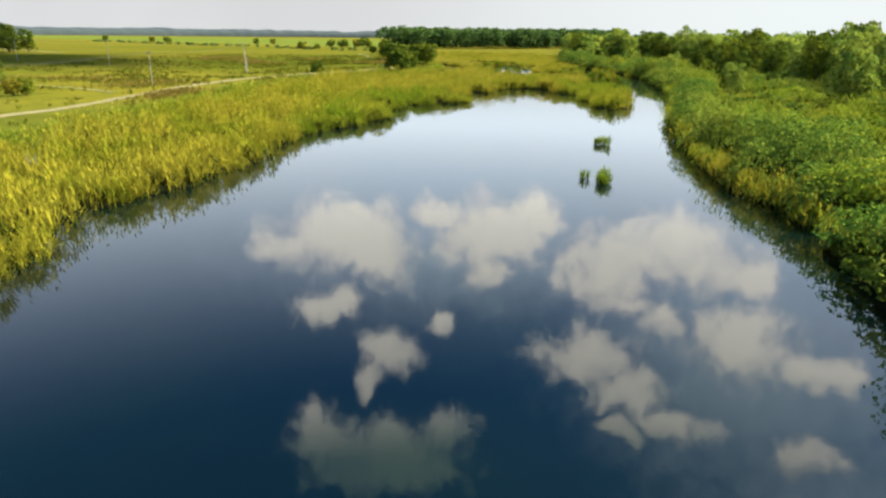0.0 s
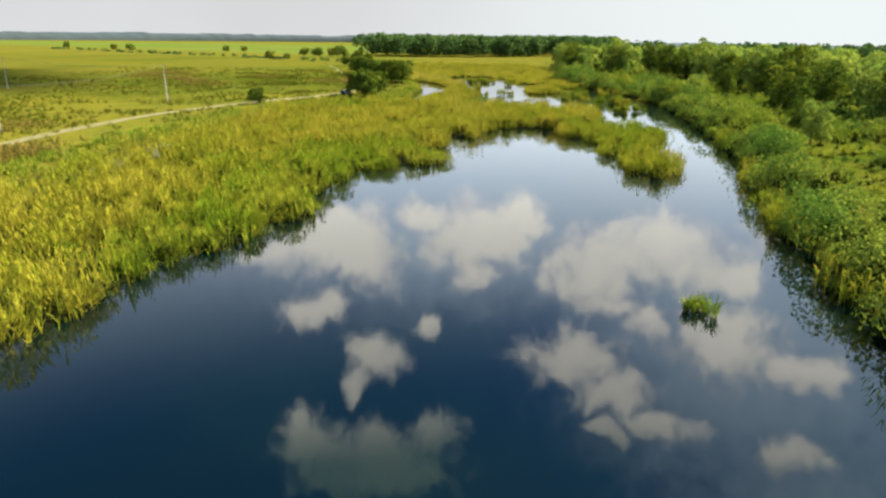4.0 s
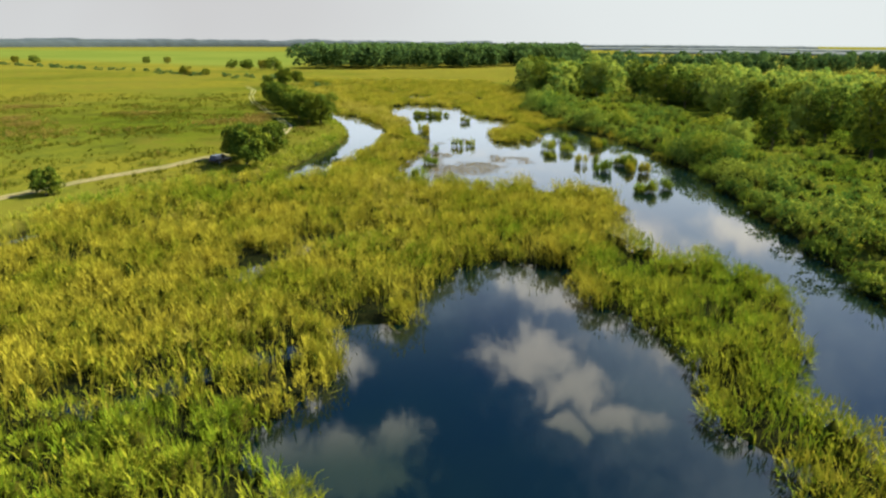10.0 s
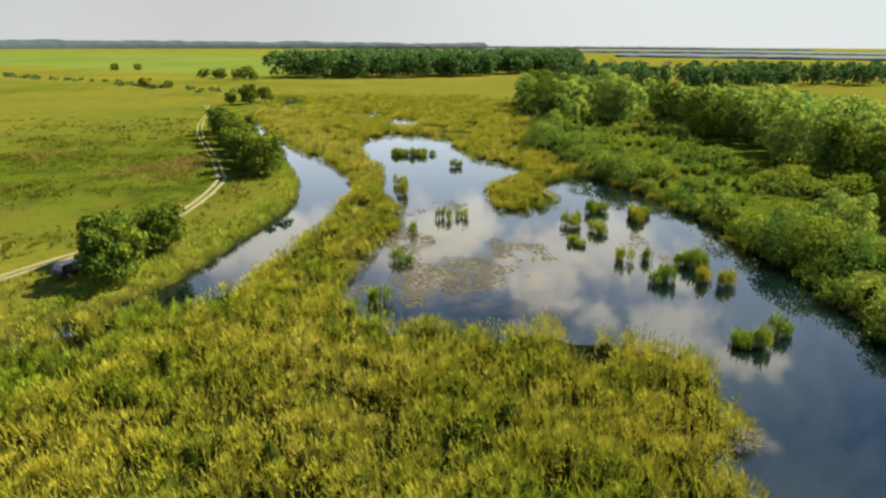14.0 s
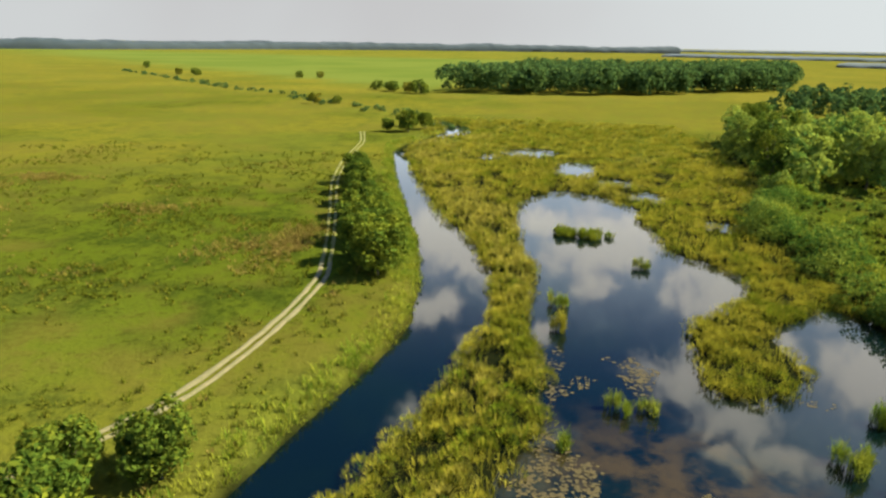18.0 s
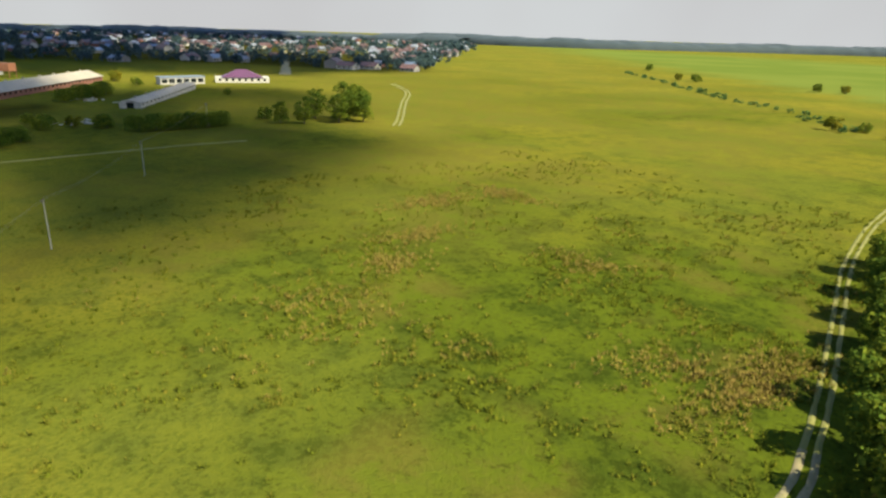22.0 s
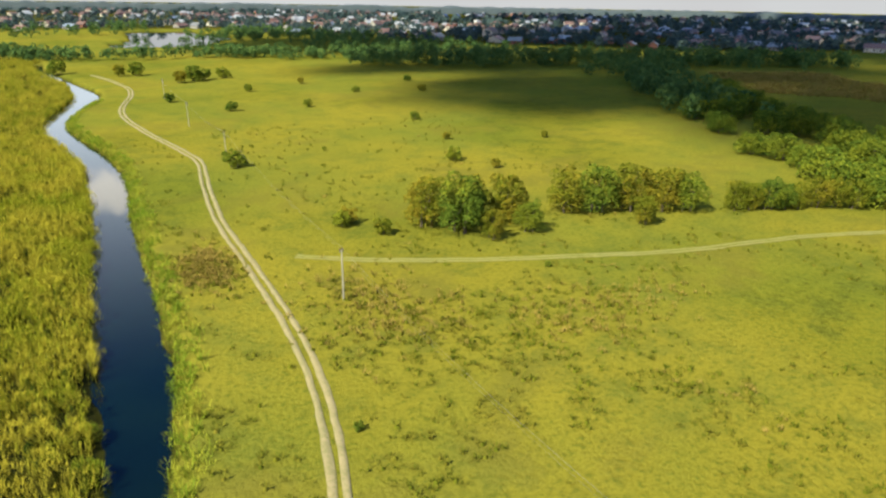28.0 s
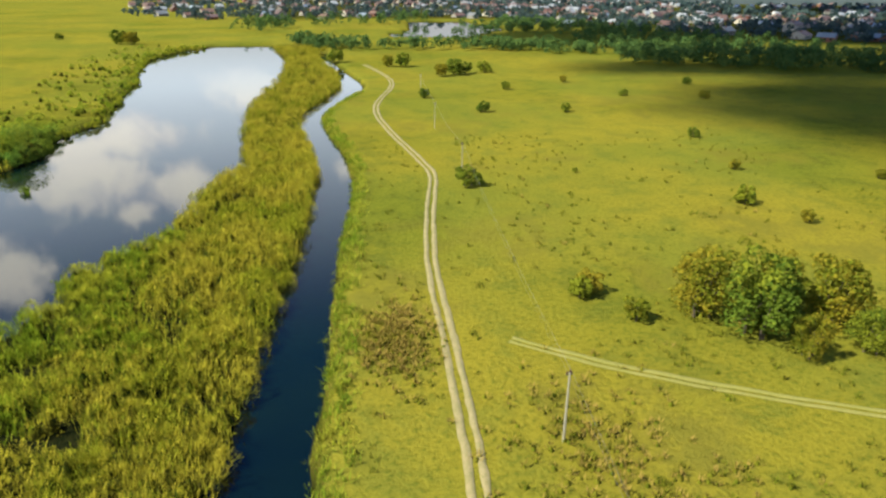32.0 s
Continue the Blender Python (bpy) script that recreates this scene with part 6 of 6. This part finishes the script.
def build_power_line():
    for k, (x, y) in enumerate(POLES):
        a, b = POLES[max(0, k - 1)], POLES[min(len(POLES) - 1, k + 1)]
        turn = math.degrees(math.atan2(b[1] - a[1], b[0] - a[0])) + 90
        turn = -56 if k == 4 else turn
        build_pole(x, y, turn, SHORT if k < 4 else TALL, ((-61.0, 199.0),) if k == 4 else ())
    for k, ((ax, ay), (bx, by)) in enumerate(zip(POLES, POLES[1:])):
        d = Vector((bx - ax, by - ay, 0)).normalized()
        side = Vector((-d.y, d.x, 0))
        for off, up in ((-0.2, 0.05), (0.2, 0.05), (0.0, 0.3)):
            za, zb = ground_at(ax, ay) + (SHORT if k < 4 else TALL) + up, ground_at(bx, by) + (SHORT if k < 3 else TALL) + up
            heap = Heap()
            pts = []
            for s in np.linspace(0, 1, 13):
                pts.append((ax + (bx - ax) * s + side.x * off, ay + (by - ay) * s + side.y * off, za + (zb - za) * s - 1.1 * 4 * s * (1 - s)))
            pts = np.array(pts)
            ring = [np.array(side) * 0.008, np.array((0, 0, 0.008)), np.array(side) * -0.008, np.array((0, 0, -0.008))]
            i = np.arange(13 * 4).reshape(13, 4)
            heap.add(np.stack([pts + o for o in ring], 1).reshape(-1, 3), np.concatenate([np.stack([i[:-1, c], i[:-1, (c + 1) % 4], i[1:, (c + 1) % 4], i[1:, c]], 1) for c in range(4)]))
            tagged(new("power_wire", heap.mesh("power_wire", STEEL)), "thin sagging wire strung between utility poles", "wire", "power line")


def build_car(x, y, turn):
    """A dark estate car parked in the shade of the trees."""
    root = tagged(new("car"), "dark estate car parked under the canal-side trees", "car")
    root.matrix_basis = pose(x, y, ground_at(x, y) + 0.02, 0, 0, turn)
    bm = bmesh.new()
    stations = [(-2.15, 0.5, 0.85, 0.74), (-2.0, 0.4, 1.0, 0.84), (-0.9, 0.32, 1.02, 0.88), (0.7, 0.32, 0.98, 0.88), (1.7, 0.34, 0.9, 0.84), (2.15, 0.45, 0.72, 0.7)]
    rings = [[bm.verts.new(p) for p in ((sx, -w, lo), (sx, w, lo), (sx, w, (lo + hi) / 2 + 0.1), (sx, w * 0.93, hi), (sx, -w * 0.93, hi), (sx, -w, (lo + hi) / 2 + 0.1))] for sx, lo, hi, w in stations]
    for a, b in zip(rings, rings[1:]):
        for k in range(6):
            bm.faces.new((a[k], a[(k + 1) % 6], b[(k + 1) % 6], b[k]))
    bm.faces.new(rings[0][::-1])
    bm.faces.new(rings[-1])
    bmesh.ops.recalc_face_normals(bm, faces=bm.faces)
    bmesh.ops.bevel(bm, geom=bm.edges[:], offset=0.03, segments=1, affect="EDGES")
    body = part("body", bm, CAR_PAINT, root)
    bm = bmesh.new()
    low = [bm.verts.new(p) for p in ((-2.0, -0.78, 0.98), (1.0, -0.78, 0.98), (1.0, 0.78, 0.98), (-2.0, 0.78, 0.98))]
    top = [bm.verts.new(p) for p in ((-1.8, -0.62, 1.5), (0.25, -0.62, 1.5), (0.25, 0.62, 1.5), (-1.8, 0.62, 1.5))]
    for k in range(4):
        bm.faces.new((low[k], low[(k + 1) % 4], top[(k + 1) % 4], top[k]))
    bm.faces.new(top)
    bmesh.ops.recalc_face_normals(bm, faces=bm.faces)
    part("cabin_glass", bm, DARK_GLASS, body, "dark side and rear windows")
    part("roof", box(2.1, 1.28, 0.06, -0.78, 0, 1.49, 0.02), CAR_PAINT, body)
    for px, py in ((-1.35, -0.8), (-1.35, 0.8), (1.35, -0.8), (1.35, 0.8)):
        wheel = part("wheel", stick((px, py - 0.1, 0.32), (px, py + 0.1, 0.32), 0.32, 0.32, 18), RUBBER, root)
        s = 0.03 if py > 0 else -0.03
        part("rim", stick((px, py + 3 * s, 0.32), (px, py + 4.2 * s, 0.32), 0.2, 0.18, 12), STEEL, wheel)
    for py in (-0.6, 0.6):
        part("headlight", box(0.06, 0.3, 0.14, 2.14, py, 0.6, 0.02), LAMP_GLASS, root)
        part("tail_light", box(0.06, 0.2, 0.2, -2.14, py, 0.66, 0.02), ROOF_RED, root)


# ---- cumulus over the land; their shade drifts across the pasture and the village ----
def build_cloud(seed, cx, cy, rx, ry, cover):
    """A flat-based heap of vapour 2200 m up, ragged at its rim, towards the sun from the ground that it shades."""
    rng = np.random.default_rng(seed)
    high = 2200.0
    gap = max(12.0, 0.1 * min(rx, ry))
    r0 = gap * math.sqrt(cover / math.pi)
    bm = bmesh.new()
    for i in range(-int(rx / gap) - 1, int(rx / gap) + 2):
        for j in range(-int(ry / gap) - 1, int(ry / gap) + 2):
            x, y = gap * (i + 0.5 * (j % 2) + rng.uniform(-0.3, 0.3)), gap * (j + rng.uniform(-0.3, 0.3))
            if math.hypot(x / rx, y / ry) > rng.uniform(0.8, 1.08):
                continue
            r = rng.uniform(0.85, 1.15) * r0
            bmesh.ops.create_icosphere(bm, subdivisions=1, radius=1.0, matrix=pose(x, y, r * 0.3, 0, 0, rng.uniform(0, 90)) @ Matrix.Diagonal((r * 1.1, r, r * 0.9, 1)))
    me = bpy.data.meshes.new("cloud")
    bm.to_mesh(me)
    bm.free()
    me.materials.append(CLOUD)
    ob = tagged(new("cloud", me), "white flat-based cumulus cloud drifting over the pasture", "cloud", "clouds", "structure")
    ob.location = (cx + SUN_WAY.x / SUN_WAY.z * high, cy + SUN_WAY.y / SUN_WAY.z * high, high)


def build_rubble():
    """Broken concrete slabs tipped in a heap near the yard."""
    rng = np.random.default_rng(790)
    for cx, cy, n in ((-272, 262, 9), (-350, 283, 14), (-336, 300, 10)):
        root = tagged(new("rubble_heap"), "heap of broken pale concrete slabs on rough ground", "rubble", "rubble heaps")
        root.matrix_basis = pose(cx, cy, ground_at(cx, cy))
        for k in range(n):
            bm = box(rng.uniform(1, 3.2), rng.uniform(0.8, 1.6), rng.uniform(0.3, 0.9), bevel=0.05)
            part("concrete_slab", bm, CONCRETE, root).matrix_basis = pose(rng.normal(0, 4), rng.normal(0, 4), -0.2, rng.uniform(-14, 14), rng.uniform(-14, 14), rng.uniform(0, 180))


build_farm()
build_rubble()
build_village()
build_power_line()
build_car(-22.0, 221.8, 62)
for k, spec in enumerate([(-150, 259, 42, 34, 1.12), (-195, 302, 46, 52, 1.22), (-238, 285, 40, 46, 1.12), (-205, 240, 40, 18, 0.81), (-325, 240, 92, 88, 1.12), (-330, 335, 90, 70, 0.91),
                          (-420, 170, 100, 110, 1.12), (-242, -15, 86, 60, 1.25), (-222, 34, 48, 26, 1.25), (-250, 95, 46, 44, 1.2), (-370, 70, 60, 90, 1.2), (-300, -45, 80, 75, 1.22), (-260, -125, 110, 40, 1.32), (-420, -60, 100, 80, 1.32), (-295, 70, 60, 50, 1.22),
                          (-325, 150, 85, 60, 1.2), (-240, 196, 52, 24, 0.8), (-500, 100, 90, 120, 1.12), (-680, 100, 200, 300, 1.32), (-620, -350, 260, 200, 1.32), (-640, 470, 170, 150, 1.22), (-1080, 150, 380, 420, 1.32), (-980, -420, 330, 260, 1.32), (-1500, 0, 400, 600, 1.32),
                          (-2250, -300, 500, 1000, 1.32), (-1350, -1000, 550, 450, 1.32), (-2000, 850, 600, 330, 1.32), (-260, -330, 130, 110, 1.32), (-122, 232, 24, 24, 0.72)]):
    build_cloud(800 + k, *spec)
